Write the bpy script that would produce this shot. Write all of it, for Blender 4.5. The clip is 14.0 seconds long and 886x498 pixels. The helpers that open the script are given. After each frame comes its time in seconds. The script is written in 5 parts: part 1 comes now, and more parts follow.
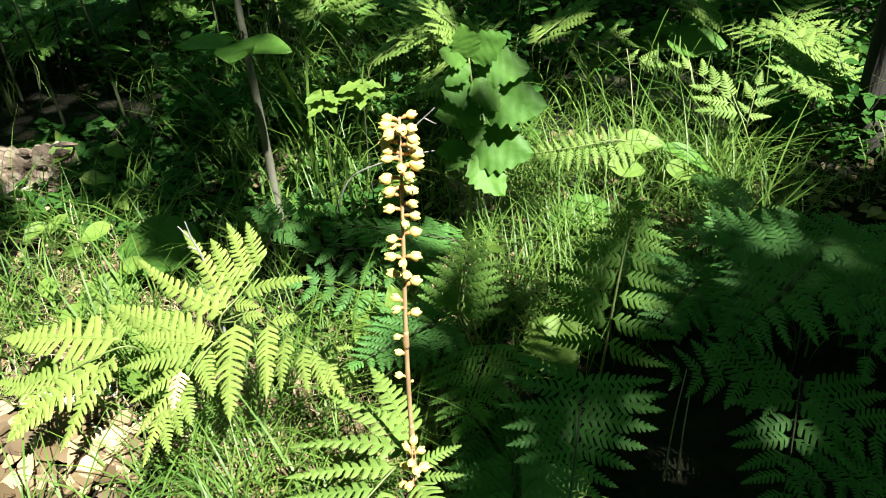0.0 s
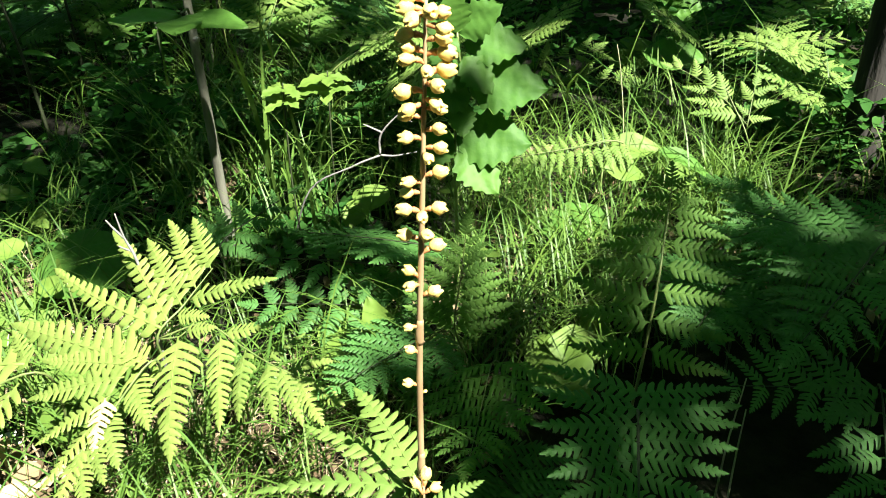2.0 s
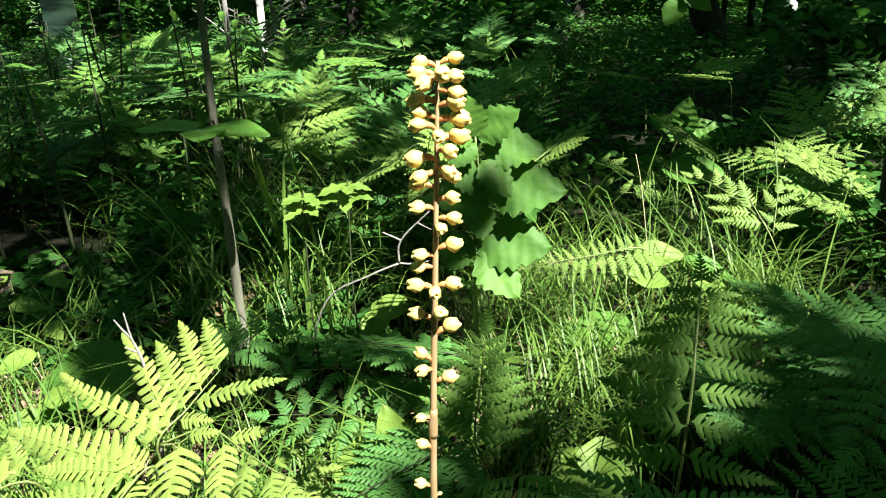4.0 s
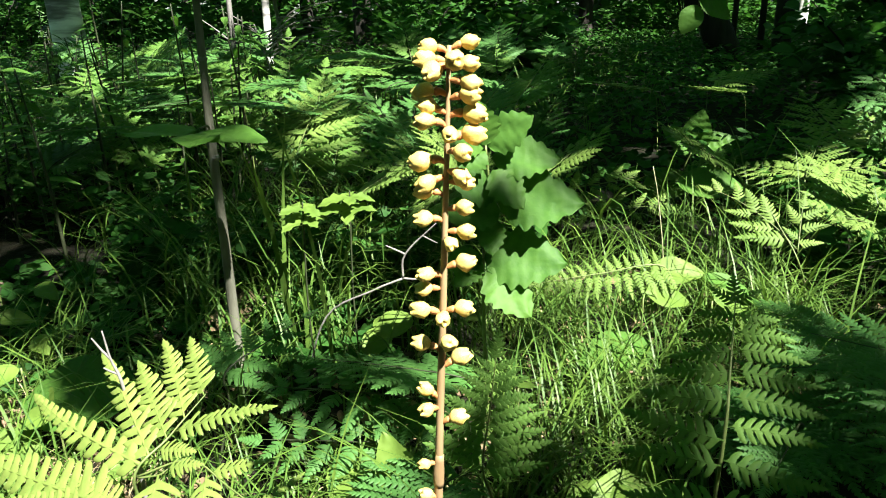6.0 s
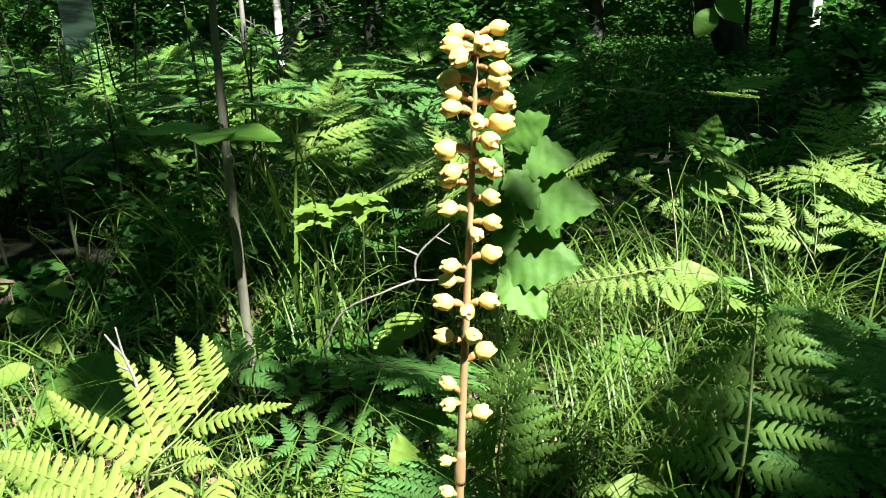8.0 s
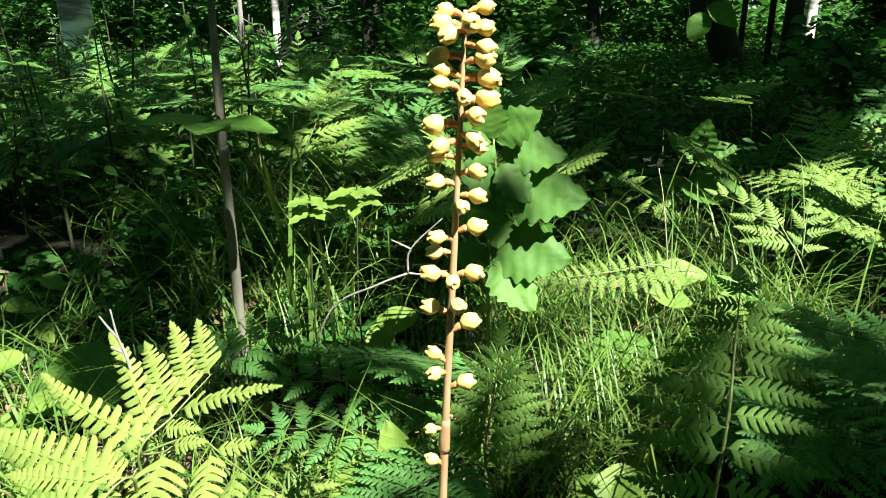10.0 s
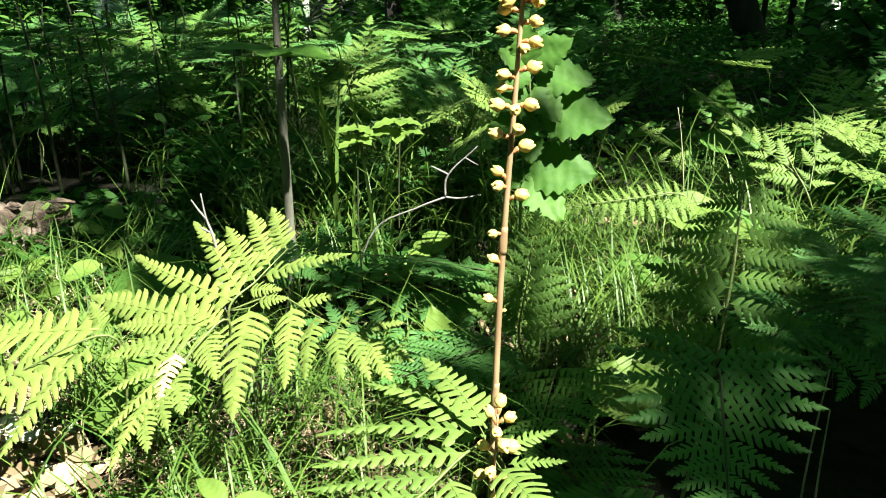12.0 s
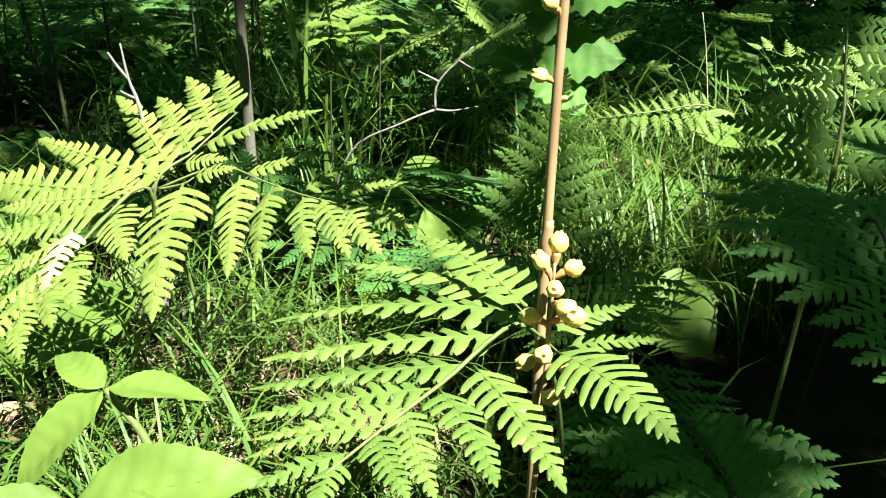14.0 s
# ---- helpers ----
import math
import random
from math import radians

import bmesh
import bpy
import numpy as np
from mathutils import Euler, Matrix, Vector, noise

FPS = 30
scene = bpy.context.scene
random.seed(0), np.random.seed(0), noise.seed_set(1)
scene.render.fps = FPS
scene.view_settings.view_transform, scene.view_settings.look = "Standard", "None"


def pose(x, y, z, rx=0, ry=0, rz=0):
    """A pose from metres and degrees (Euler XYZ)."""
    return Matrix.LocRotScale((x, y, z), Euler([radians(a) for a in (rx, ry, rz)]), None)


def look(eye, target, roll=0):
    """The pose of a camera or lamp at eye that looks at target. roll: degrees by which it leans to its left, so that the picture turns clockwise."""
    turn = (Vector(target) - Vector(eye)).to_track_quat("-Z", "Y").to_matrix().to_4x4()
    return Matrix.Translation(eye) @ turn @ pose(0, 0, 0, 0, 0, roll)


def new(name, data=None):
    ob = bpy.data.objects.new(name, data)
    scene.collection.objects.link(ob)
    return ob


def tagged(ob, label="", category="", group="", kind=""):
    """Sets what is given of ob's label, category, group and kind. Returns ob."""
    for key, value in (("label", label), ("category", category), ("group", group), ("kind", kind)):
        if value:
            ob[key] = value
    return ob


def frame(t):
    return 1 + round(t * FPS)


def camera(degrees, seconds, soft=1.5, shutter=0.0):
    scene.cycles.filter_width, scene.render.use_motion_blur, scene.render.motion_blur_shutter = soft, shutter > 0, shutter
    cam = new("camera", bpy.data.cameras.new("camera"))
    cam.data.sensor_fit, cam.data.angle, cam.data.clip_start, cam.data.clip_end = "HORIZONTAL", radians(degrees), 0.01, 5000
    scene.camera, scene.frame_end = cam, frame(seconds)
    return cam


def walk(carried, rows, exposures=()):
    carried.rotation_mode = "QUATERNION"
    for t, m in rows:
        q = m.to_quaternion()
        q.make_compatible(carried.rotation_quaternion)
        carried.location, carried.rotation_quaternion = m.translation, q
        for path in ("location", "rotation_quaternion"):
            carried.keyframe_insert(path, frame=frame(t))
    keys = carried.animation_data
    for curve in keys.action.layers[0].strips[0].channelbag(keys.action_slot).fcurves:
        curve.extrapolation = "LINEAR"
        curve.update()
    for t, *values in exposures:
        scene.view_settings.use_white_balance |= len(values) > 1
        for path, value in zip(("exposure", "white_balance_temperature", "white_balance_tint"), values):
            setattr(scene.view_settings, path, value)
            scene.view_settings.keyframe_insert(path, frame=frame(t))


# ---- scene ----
cam = camera(62.9, 14.0, soft=1.0)
PATH = [
    (0, (0.075, 0.046, 0.747), (-0.164, 1.75, -0.272), -3.0),
    (0.5, (0.024, 0.067, 0.74), (-0.142, 1.765, -0.304), -3.9),
    (1, (-0.018, 0.12, 0.709), (-0.059, 1.8, -0.375), -2.4),
    (1.5, (0.006, 0.118, 0.662), (-0.099, 1.841, -0.348), -3.0),
    (2, (0.005, 0.146, 0.615), (-0.079, 1.936, -0.272), -1.3),
    (2.5, (0.008, 0.16, 0.596), (-0.118, 2.026, -0.112), -2.4),
    (2.7, (0.009, 0.158, 0.585), (-0.124, 2.053, -0.037), -3.1),
    (4.8, (0.006, 0.17, 0.572), (-0.122, 2.089, 0.023), -1.0),
    (5, (0.005, 0.186, 0.569), (-0.102, 2.108, 0.026), -0.6),
    (5.5, (0.01, 0.208, 0.571), (-0.125, 2.136, 0.056), -2.0),
    (6, (0.002, 0.216, 0.565), (-0.156, 2.14, 0.041), -1.6),
    (6.5, (0.0, 0.22, 0.566), (-0.174, 2.142, 0.044), -1.7),
    (7, (-0.002, 0.22, 0.56), (-0.172, 2.145, 0.043), -1.2),
    (7.5, (-0.007, 0.219, 0.558), (-0.184, 2.144, 0.047), -1.1),
    (8, (-0.006, 0.22, 0.557), (-0.185, 2.146, 0.05), -1.3),
    (10.5, (0.0, 0.191, 0.542), (-0.164, 2.123, 0.048), -0.3),
    (11, (0.001, 0.145, 0.537), (-0.186, 2.07, 0.029), -1.5),
    (11.5, (-0.004, 0.102, 0.525), (-0.201, 2.025, 0.012), -1.0),
    (12, (-0.019, 0.084, 0.486), (-0.227, 1.998, -0.056), 0.2),
    (12.5, (-0.035, 0.125, 0.443), (-0.201, 2.063, -0.023), 1.8),
    (13, (-0.033, 0.157, 0.404), (-0.162, 2.093, -0.084), 1.6),
    (13.5, (-0.042, 0.187, 0.371), (-0.172, 2.12, -0.126), 0.7),
    (14, (-0.055, 0.224, 0.339), (-0.192, 2.145, -0.202), 0.5),
]
LEVEL = pose(0, 0.53, 0, -3, 0, 0) @ pose(0, -0.53, 0)  # the way lies on a slight slope
walk(cam, [(t, LEVEL @ look(eye, target, roll)) for t, eye, target, roll in PATH],
     [(t, e, 6250) for t, e in ((0, 2.70), (0.5, 2.77), (1.5, 2.90), (2.5, 2.89), (5.0, 2.80), (8.0, 2.80), (11.0, 2.77), (12.5, 2.86), (13.0, 2.91), (14.0, 2.79))])

# ---- light ----
SUN = Vector((0.42, -0.42, 0.80)).normalized()
world = bpy.data.worlds.new("sky")
scene.world = world
world.use_nodes = True
sky = world.node_tree.nodes.new("ShaderNodeTexSky")
sky.sky_type, sky.sun_disc, sky.ozone_density = "NISHITA", False, 3.0
sky.sun_elevation, sky.sun_rotation = math.asin(SUN.z), math.atan2(SUN.x, SUN.y)
world.node_tree.links.new(sky.outputs[0], world.node_tree.nodes["Background"].inputs[0])
world.node_tree.nodes["Background"].inputs[1].default_value = 0.034
sun = new("sun", bpy.data.lights.new("sun", "SUN"))
sun.data.energy, sun.data.angle, sun.data.color = 5.0, radians(0.53), (1.0, 0.95, 0.84)
sun.matrix_world = look(SUN * 20, (0, 0, 0))
scene.view_settings.exposure = 2.80


# ---- materials ----
def material(name):
    m = bpy.data.materials.new(name)
    m.use_nodes = True
    m.node_tree.nodes.clear()
    return m, m.node_tree.nodes, m.node_tree.links


def leaf_material(name, dark, light, through_colour, clear=0.35, rough=0.42, grain=120.0, island=False, spec=0.28):
    """A thin green blade: a glossy skin over a body that lets light through."""
    m, n, k = material(name)
    out = n.new("ShaderNodeOutputMaterial")
    body, thin, mix = n.new("ShaderNodeBsdfPrincipled"), n.new("ShaderNodeBsdfTranslucent"), n.new("ShaderNodeMixShader")
    fine, broad = n.new("ShaderNodeTexNoise"), n.new("ShaderNodeTexNoise")
    fine.inputs["Scale"].default_value, fine.inputs["Detail"].default_value = grain, 4
    broad.inputs["Scale"].default_value, broad.inputs["Detail"].default_value = 9.0, 2
    if island:
        who = n.new("ShaderNodeNewGeometry").outputs["Random Per Island"]
    else:
        who = n.new("ShaderNodeObjectInfo").outputs["Random"]
    geo = n.new("ShaderNodeNewGeometry")
    for t in (fine, broad):
        k.new(geo.outputs["Position"], t.inputs["Vector"])
    add, scale = n.new("ShaderNodeMath"), n.new("ShaderNodeMath")
    add.operation, scale.operation = "ADD", "MULTIPLY_ADD"
    k.new(fine.outputs["Fac"], add.inputs[0])
    k.new(broad.outputs["Fac"], add.inputs[1])
    k.new(who, scale.inputs[0])
    scale.inputs[1].default_value = 0.55
    k.new(add.outputs[0], scale.inputs[2])
    ramp = n.new("ShaderNodeMapRange")
    ramp.inputs["From Min"].default_value, ramp.inputs["From Max"].default_value = 0.75, 1.75
    k.new(scale.outputs[0], ramp.inputs["Value"])
    tint, glow = n.new("ShaderNodeMix"), n.new("ShaderNodeMix")
    for mixer, a, b in ((tint, dark, light), (glow, [0.6 * c for c in through_colour], through_colour)):
        mixer.data_type = "RGBA"
        k.new(ramp.outputs[0], mixer.inputs["Factor"])
        mixer.inputs["A"].default_value, mixer.inputs["B"].default_value = (*a, 1), (*b, 1)
    k.new(tint.outputs["Result"], body.inputs["Base Color"])
    k.new(glow.outputs["Result"], thin.inputs["Color"])
    body.inputs["Roughness"].default_value = rough
    body.inputs["Specular IOR Level"].default_value = spec
    bump = n.new("ShaderNodeBump")
    bump.inputs["Strength"].default_value, bump.inputs["Distance"].default_value = 0.35, 0.002
    k.new(fine.outputs["Fac"], bump.inputs["Height"])
    k.new(bump.outputs[0], body.inputs["Normal"])
    mix.inputs[0].default_value = clear
    k.new(body.outputs[0], mix.inputs[1])
    k.new(thin.outputs[0], mix.inputs[2])
    k.new(mix.outputs[0], out.inputs["Surface"])
    return m


def rough_material(name, colours, scale, rough=0.8, bump=0.4, stretch=(1, 1, 1), depth=0.004, island=False, spec=0.3):
    """An opaque natural surface whose colours follow two sizes of noise."""
    m, n, k = material(name)
    out, body = n.new("ShaderNodeOutputMaterial"), n.new("ShaderNodeBsdfPrincipled")
    co, mapping = n.new("ShaderNodeTexCoord"), n.new("ShaderNodeMapping")
    mapping.inputs["Scale"].default_value = stretch
    k.new(co.outputs["Object"], mapping.inputs["Vector"])
    fine, broad = n.new("ShaderNodeTexNoise"), n.new("ShaderNodeTexNoise")
    fine.inputs["Scale"].default_value, fine.inputs["Detail"].default_value = scale, 6
    broad.inputs["Scale"].default_value, broad.inputs["Detail"].default_value = scale / 7, 2
    for t in (fine, broad):
        k.new(mapping.outputs[0], t.inputs["Vector"])
    mean = n.new("ShaderNodeMath")
    mean.operation = "MULTIPLY_ADD"
    mean.inputs[1].default_value = 0.5
    k.new(broad.outputs["Fac"], mean.inputs[0])
    half = n.new("ShaderNodeMath")
    half.operation = "MULTIPLY"
    half.inputs[1].default_value = 0.5
    if island:
        k.new(n.new("ShaderNodeNewGeometry").outputs["Random Per Island"], half.inputs[0])
    else:
        k.new(fine.outputs["Fac"], half.inputs[0])
    k.new(half.outputs[0], mean.inputs[2])
    ramp = n.new("ShaderNodeValToRGB")
    lo, hi = (0.1, 0.85) if island else (0.34, 0.66)
    while len(ramp.color_ramp.elements) < len(colours):
        ramp.color_ramp.elements.new(0.5)
    for i, (e, c) in enumerate(zip(ramp.color_ramp.elements, colours)):
        e.position = lo + (hi - lo) * i / max(1, len(colours) - 1)
        e.color = (*c, 1)
    k.new(mean.outputs[0], ramp.inputs[0])
    k.new(ramp.outputs[0], body.inputs["Base Color"])
    body.inputs["Roughness"].default_value = rough
    body.inputs["Specular IOR Level"].default_value = spec
    b = n.new("ShaderNodeBump")
    b.inputs["Strength"].default_value, b.inputs["Distance"].default_value = bump, depth
    k.new(fine.outputs["Fac"], b.inputs["Height"])
    k.new(b.outputs[0], body.inputs["Normal"])
    k.new(body.outputs[0], out.inputs["Surface"])
    return m


# One bracken leaf in four tones, full sun to shade put into the colour.
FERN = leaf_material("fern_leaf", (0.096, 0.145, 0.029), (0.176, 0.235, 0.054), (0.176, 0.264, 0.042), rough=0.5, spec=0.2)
FERN_SHADED = leaf_material("fern_leaf_shaded", (0.036, 0.100, 0.024), (0.066, 0.160, 0.036), (0.060, 0.165, 0.020), rough=0.55, spec=0.18)
FERN_LIT = leaf_material("fern_leaf_lit", (0.076, 0.137, 0.026), (0.136, 0.206, 0.046), (0.133, 0.234, 0.036), rough=0.55, spec=0.15)
FERN_HALF = leaf_material("fern_leaf_half_lit", (0.054, 0.120, 0.022), (0.096, 0.180, 0.034), (0.098, 0.206, 0.026), rough=0.6, spec=0.12)
BROAD = leaf_material("broad_leaf", (0.038, 0.100, 0.016), (0.072, 0.155, 0.024), (0.085, 0.215, 0.020), rough=0.55, spec=0.16)
PALE = leaf_material("pale_leaf", (0.062, 0.115, 0.018), (0.110, 0.176, 0.030), (0.110, 0.195, 0.024), grain=70, rough=0.55, spec=0.2)
GRASS = leaf_material("grass_blade", (0.028, 0.078, 0.014), (0.092, 0.152, 0.025), (0.082, 0.158, 0.016), island=True, rough=0.45, spec=0.2)
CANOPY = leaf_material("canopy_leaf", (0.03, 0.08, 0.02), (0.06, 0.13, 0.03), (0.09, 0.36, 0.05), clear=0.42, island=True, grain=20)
SHRUB = leaf_material("shrub_leaf", (0.012, 0.050, 0.009), (0.036, 0.098, 0.016), (0.043, 0.140, 0.015), island=True, grain=40, rough=0.6, spec=0.1)
BROWN_LEAF = rough_material("brown_leaf", [(0.5, 0.4, 0.16), (0.4, 0.26, 0.1)], 60, 0.7)
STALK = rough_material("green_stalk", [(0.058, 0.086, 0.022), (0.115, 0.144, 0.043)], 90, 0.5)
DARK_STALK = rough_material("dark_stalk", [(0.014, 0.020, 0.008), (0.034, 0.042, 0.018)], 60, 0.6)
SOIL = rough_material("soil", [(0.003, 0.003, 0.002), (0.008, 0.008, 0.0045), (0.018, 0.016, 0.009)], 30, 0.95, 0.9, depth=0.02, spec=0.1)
LITTER = rough_material("dry_leaf", [(0.020, 0.014, 0.007), (0.078, 0.053, 0.026), (0.28, 0.21, 0.115)], 40, 0.75, island=True)
BARK = rough_material("sapling_bark", [(0.045, 0.045, 0.032), (0.09, 0.09, 0.066), (0.16, 0.16, 0.128)], 70, 0.8, 0.5, (1, 1, 0.25))
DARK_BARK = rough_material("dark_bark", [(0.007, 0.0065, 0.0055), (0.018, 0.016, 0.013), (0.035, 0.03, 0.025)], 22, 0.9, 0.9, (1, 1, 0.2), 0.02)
BIRCH = rough_material("birch_bark", [(0.03, 0.028, 0.025), (0.16, 0.155, 0.145), (0.66, 0.65, 0.62), (0.78, 0.77, 0.74), (0.62, 0.60, 0.57)], 9, 0.6, 0.3, (0.360, 0.360, 2.160), 0.01)
TWIG = rough_material("grey_twig", [(0.08, 0.076, 0.070), (0.17, 0.163, 0.152)], 120, 0.8)
TWIG_PALE = rough_material("pale_stalk", [(0.16, 0.17, 0.09), (0.30, 0.29, 0.17)], 110, 0.6)
STRAW = rough_material("straw", [(0.06, 0.045, 0.025), (0.16, 0.125, 0.07), (0.34, 0.28, 0.17)], 60, 0.7, island=True)
DEADWOOD = rough_material("dead_wood", [(0.012, 0.009, 0.006), (0.075, 0.055, 0.038), (0.16, 0.13, 0.10), (0.36, 0.32, 0.265)], 42, 0.85, 1.0, (0.35, 1, 1), 0.03)
STEM = rough_material("orchid_stem", [(0.150, 0.100, 0.050), (0.200, 0.145, 0.075), (0.250, 0.198, 0.112)], 160, 0.5, 0.25, (1, 1, 0.2), 0.001)
PETAL = rough_material("orchid_petal", [(0.40, 0.25, 0.042), (0.50, 0.37, 0.095), (0.56, 0.46, 0.17)], 140, 0.45, 0.2, depth=0.001)
OVARY = rough_material("orchid_ovary", [(0.274, 0.108, 0.036), (0.374, 0.180, 0.065)], 160, 0.5, 0.2, depth=0.001)


# ---- builders ----
def mesh_of(name, verts, faces, mat, smooth=True):
    me = bpy.data.meshes.new(name)
    me.from_pydata([tuple(v) for v in verts], [], faces)
    me.materials.append(mat)
    if smooth:
        me.polygons.foreach_set("use_smooth", [True] * len(me.polygons))
    me.update()
    return me


def part(name, me, parent, m=None, label=""):
    ob = new(name, me)
    ob.parent = parent
    if m is not None:
        ob.matrix_basis = m
    return tagged(ob, label)


def thing(name, place, label, category, group="", kind=""):
    ob = new(name)
    ob.location = place
    ob.empty_display_size = 0.02
    return tagged(ob, label, category, group, kind)


def curve_points(pts, n):
    """Catmull-Rom through pts, n steps a span."""
    p = [Vector(q) for q in pts]
    p = [p[0] * 2 - p[1]] + p + [p[-1] * 2 - p[-2]]
    out = []
    for i in range(1, len(p) - 2):
        for j in range(n):
            t = j / n
            out.append(0.5 * (2 * p[i] + (p[i + 1] - p[i - 1]) * t + (2 * p[i - 1] - 5 * p[i] + 4 * p[i + 1] - p[i + 2]) * t * t
                              + (3 * p[i] - p[i - 1] - 3 * p[i + 1] + p[i + 2]) * t ** 3))
    return out + [p[-2]]


def tube(pts, radii, sides=8, n=4, wobble=0.0, seed=0):
    """Vertices and faces of a tapered round stalk along pts."""
    line = curve_points(pts, n)
    rng = random.Random(seed)
    verts, faces = [], []
    for i, c in enumerate(line):
        d = (line[min(i + 1, len(line) - 1)] - line[max(i - 1, 0)]).normalized()
        a = d.cross(Vector((0.31, 0.95, 0.05))).normalized()
        b = d.cross(a)
        s = i / (len(line) - 1) * (len(radii) - 1)
        r = radii[int(s)] + (radii[min(int(s) + 1, len(radii) - 1)] - radii[int(s)]) * (s - int(s))
        for j in range(sides):
            w = 2 * math.pi * j / sides
            verts.append(c + (a * math.cos(w) + b * math.sin(w)) * r * (1 + wobble * (rng.random() - 0.5)))
    m = len(line)
    for i in range(m - 1):
        for j in range(sides):
            q = i * sides
            faces.append((q + j, q + (j + 1) % sides, q + sides + (j + 1) % sides, q + sides + j))
    faces += [tuple(range(sides))[::-1], tuple(range((m - 1) * sides, m * sides))]
    return verts, faces


def leaflet_mesh(name, ratio, droop, pairs, seed, mat, coarse=False):
    """One bracken leaflet a metre long along +x: a midrib with pairs of oblong lobes, free near the
    base and merging into a drawn-out wavy tip."""
    rng = random.Random(seed)
    verts, faces = [], []
    sway = rng.uniform(-0.035, 0.035)

    def bend(x, y, z=0.0):
        return Vector((x * (1 - 0.25 * droop * x), y + sway * math.sin(3.1 * x), z - droop * x * x * 0.55 - 0.35 * y * y))

    def half(x):
        return ratio * min(1.0, 0.70 + 2.0 * x) * (0.90 * max(0.0, 1 - x) ** 0.78 + 0.10 * (1 - x ** 5))

    end = 0.93
    xs = [0.03 + (end - 0.03) * (1 - (1 - i / pairs) ** 1.18) for i in range(pairs + 1)]
    for side in (1, -1):
        for i in range(pairs):
            x0, x1 = xs[i], xs[i + 1]
            step = x1 - x0
            mid = (x0 + x1) / 2 + (0.3 * step if side < 0 else 0)
            h = max(0.022, half(mid)) * rng.uniform(0.86, 1.12)
            merge = max(0.10, min(0.80, 1.25 * (mid - 0.30)))
            lean = rng.uniform(0.42, 0.62) * h
            tilt = rng.uniform(-0.03, 0.06)
            base = len(verts)
            if coarse:
                rows = ((0.0, 0.5), (max(0.45, merge), 0.45), (0.85, 0.36), (1.0, 0.1))
            else:
                rows = ((0.0, 0.5), (merge * 0.7, 0.5), (max(0.30, merge), 0.36), (max(0.58, merge + 0.08), 0.37), (0.82, 0.33), (0.94, 0.24), (1.0, 0.10))
            for q, w in rows:
                y = side * h * q
                x = mid + lean * q * (0.45 + 0.55 * q)
                z = tilt * q * h * 4 - 0.14 * h * q * q
                ww = w * step * 0.97
                verts.extend((bend(x - ww, y, z - 0.010 * q), bend(x, y, z + 0.007), bend(x + ww, y, z - 0.010 * q)))
            for r in range(len(rows) - 1):
                o = base + r * 3
                for c in (0, 1):
                    f = (o + c, o + c + 1, o + c + 4, o + c + 3)
                    faces.append(f if side < 0 else f[::-1])
    base = len(verts)
    tip = [(end - 0.06, 0.9), (0.93, 0.8), (0.96, 0.6), (0.985, 0.34), (1.0, 0.05)]
    w0 = max(0.026, half(end) * 0.9)
    for x, w in tip:
        verts.extend((bend(x, -w0 * w), bend(x, 0, 0.006), bend(x, w0 * w)))
    for r in range(len(tip) - 1):
        o = base + r * 3
        faces += [(o, o + 3, o + 4, o + 1), (o + 1, o + 4, o + 5, o + 2)]
    v, f = tube([bend(0.001, 0), bend(0.3, 0), bend(0.6, 0), bend(0.95, 0)], [0.009, 0.008, 0.005, 0.002], 5, 3)
    o = len(verts)
    verts += v
    faces += [tuple(i + o for i in q) for q in f]
    chord = bend(1.0, 0)
    level = Matrix.Rotation(math.atan2(chord.z, chord.x), 3, "Y") @ Matrix.Scale(1 / chord.length, 3)
    return mesh_of(name, [level @ p for p in verts], faces, mat)


LEAFLETS = {}


def leaflet(ratio, droop, mat, seed=0, pairs=15, length=0.1):
    """A shared leaflet mesh; proportions are rounded so that alike ones are one mesh."""
    coarse = pairs == 9
    pairs = max(5, min(pairs, round(length * 90) + 5))
    key = (round(ratio, 2), round(droop, 1), mat.name, seed % 3, pairs, coarse)
    if key not in LEAFLETS:
        LEAFLETS[key] = leaflet_mesh("leaflet", key[0], key[1], pairs, len(LEAFLETS) * 7 + seed % 3, mat, coarse=coarse)
    return LEAFLETS[key]


def frame_of(origin, x, z, scale):
    x = Vector(x).normalized()
    y = Vector(z).cross(x).normalized()
    z = x.cross(y)
    return Matrix.Translation(origin) @ Matrix((x, y, z)).transposed().to_4x4() @ Matrix.Scale(scale, 4)


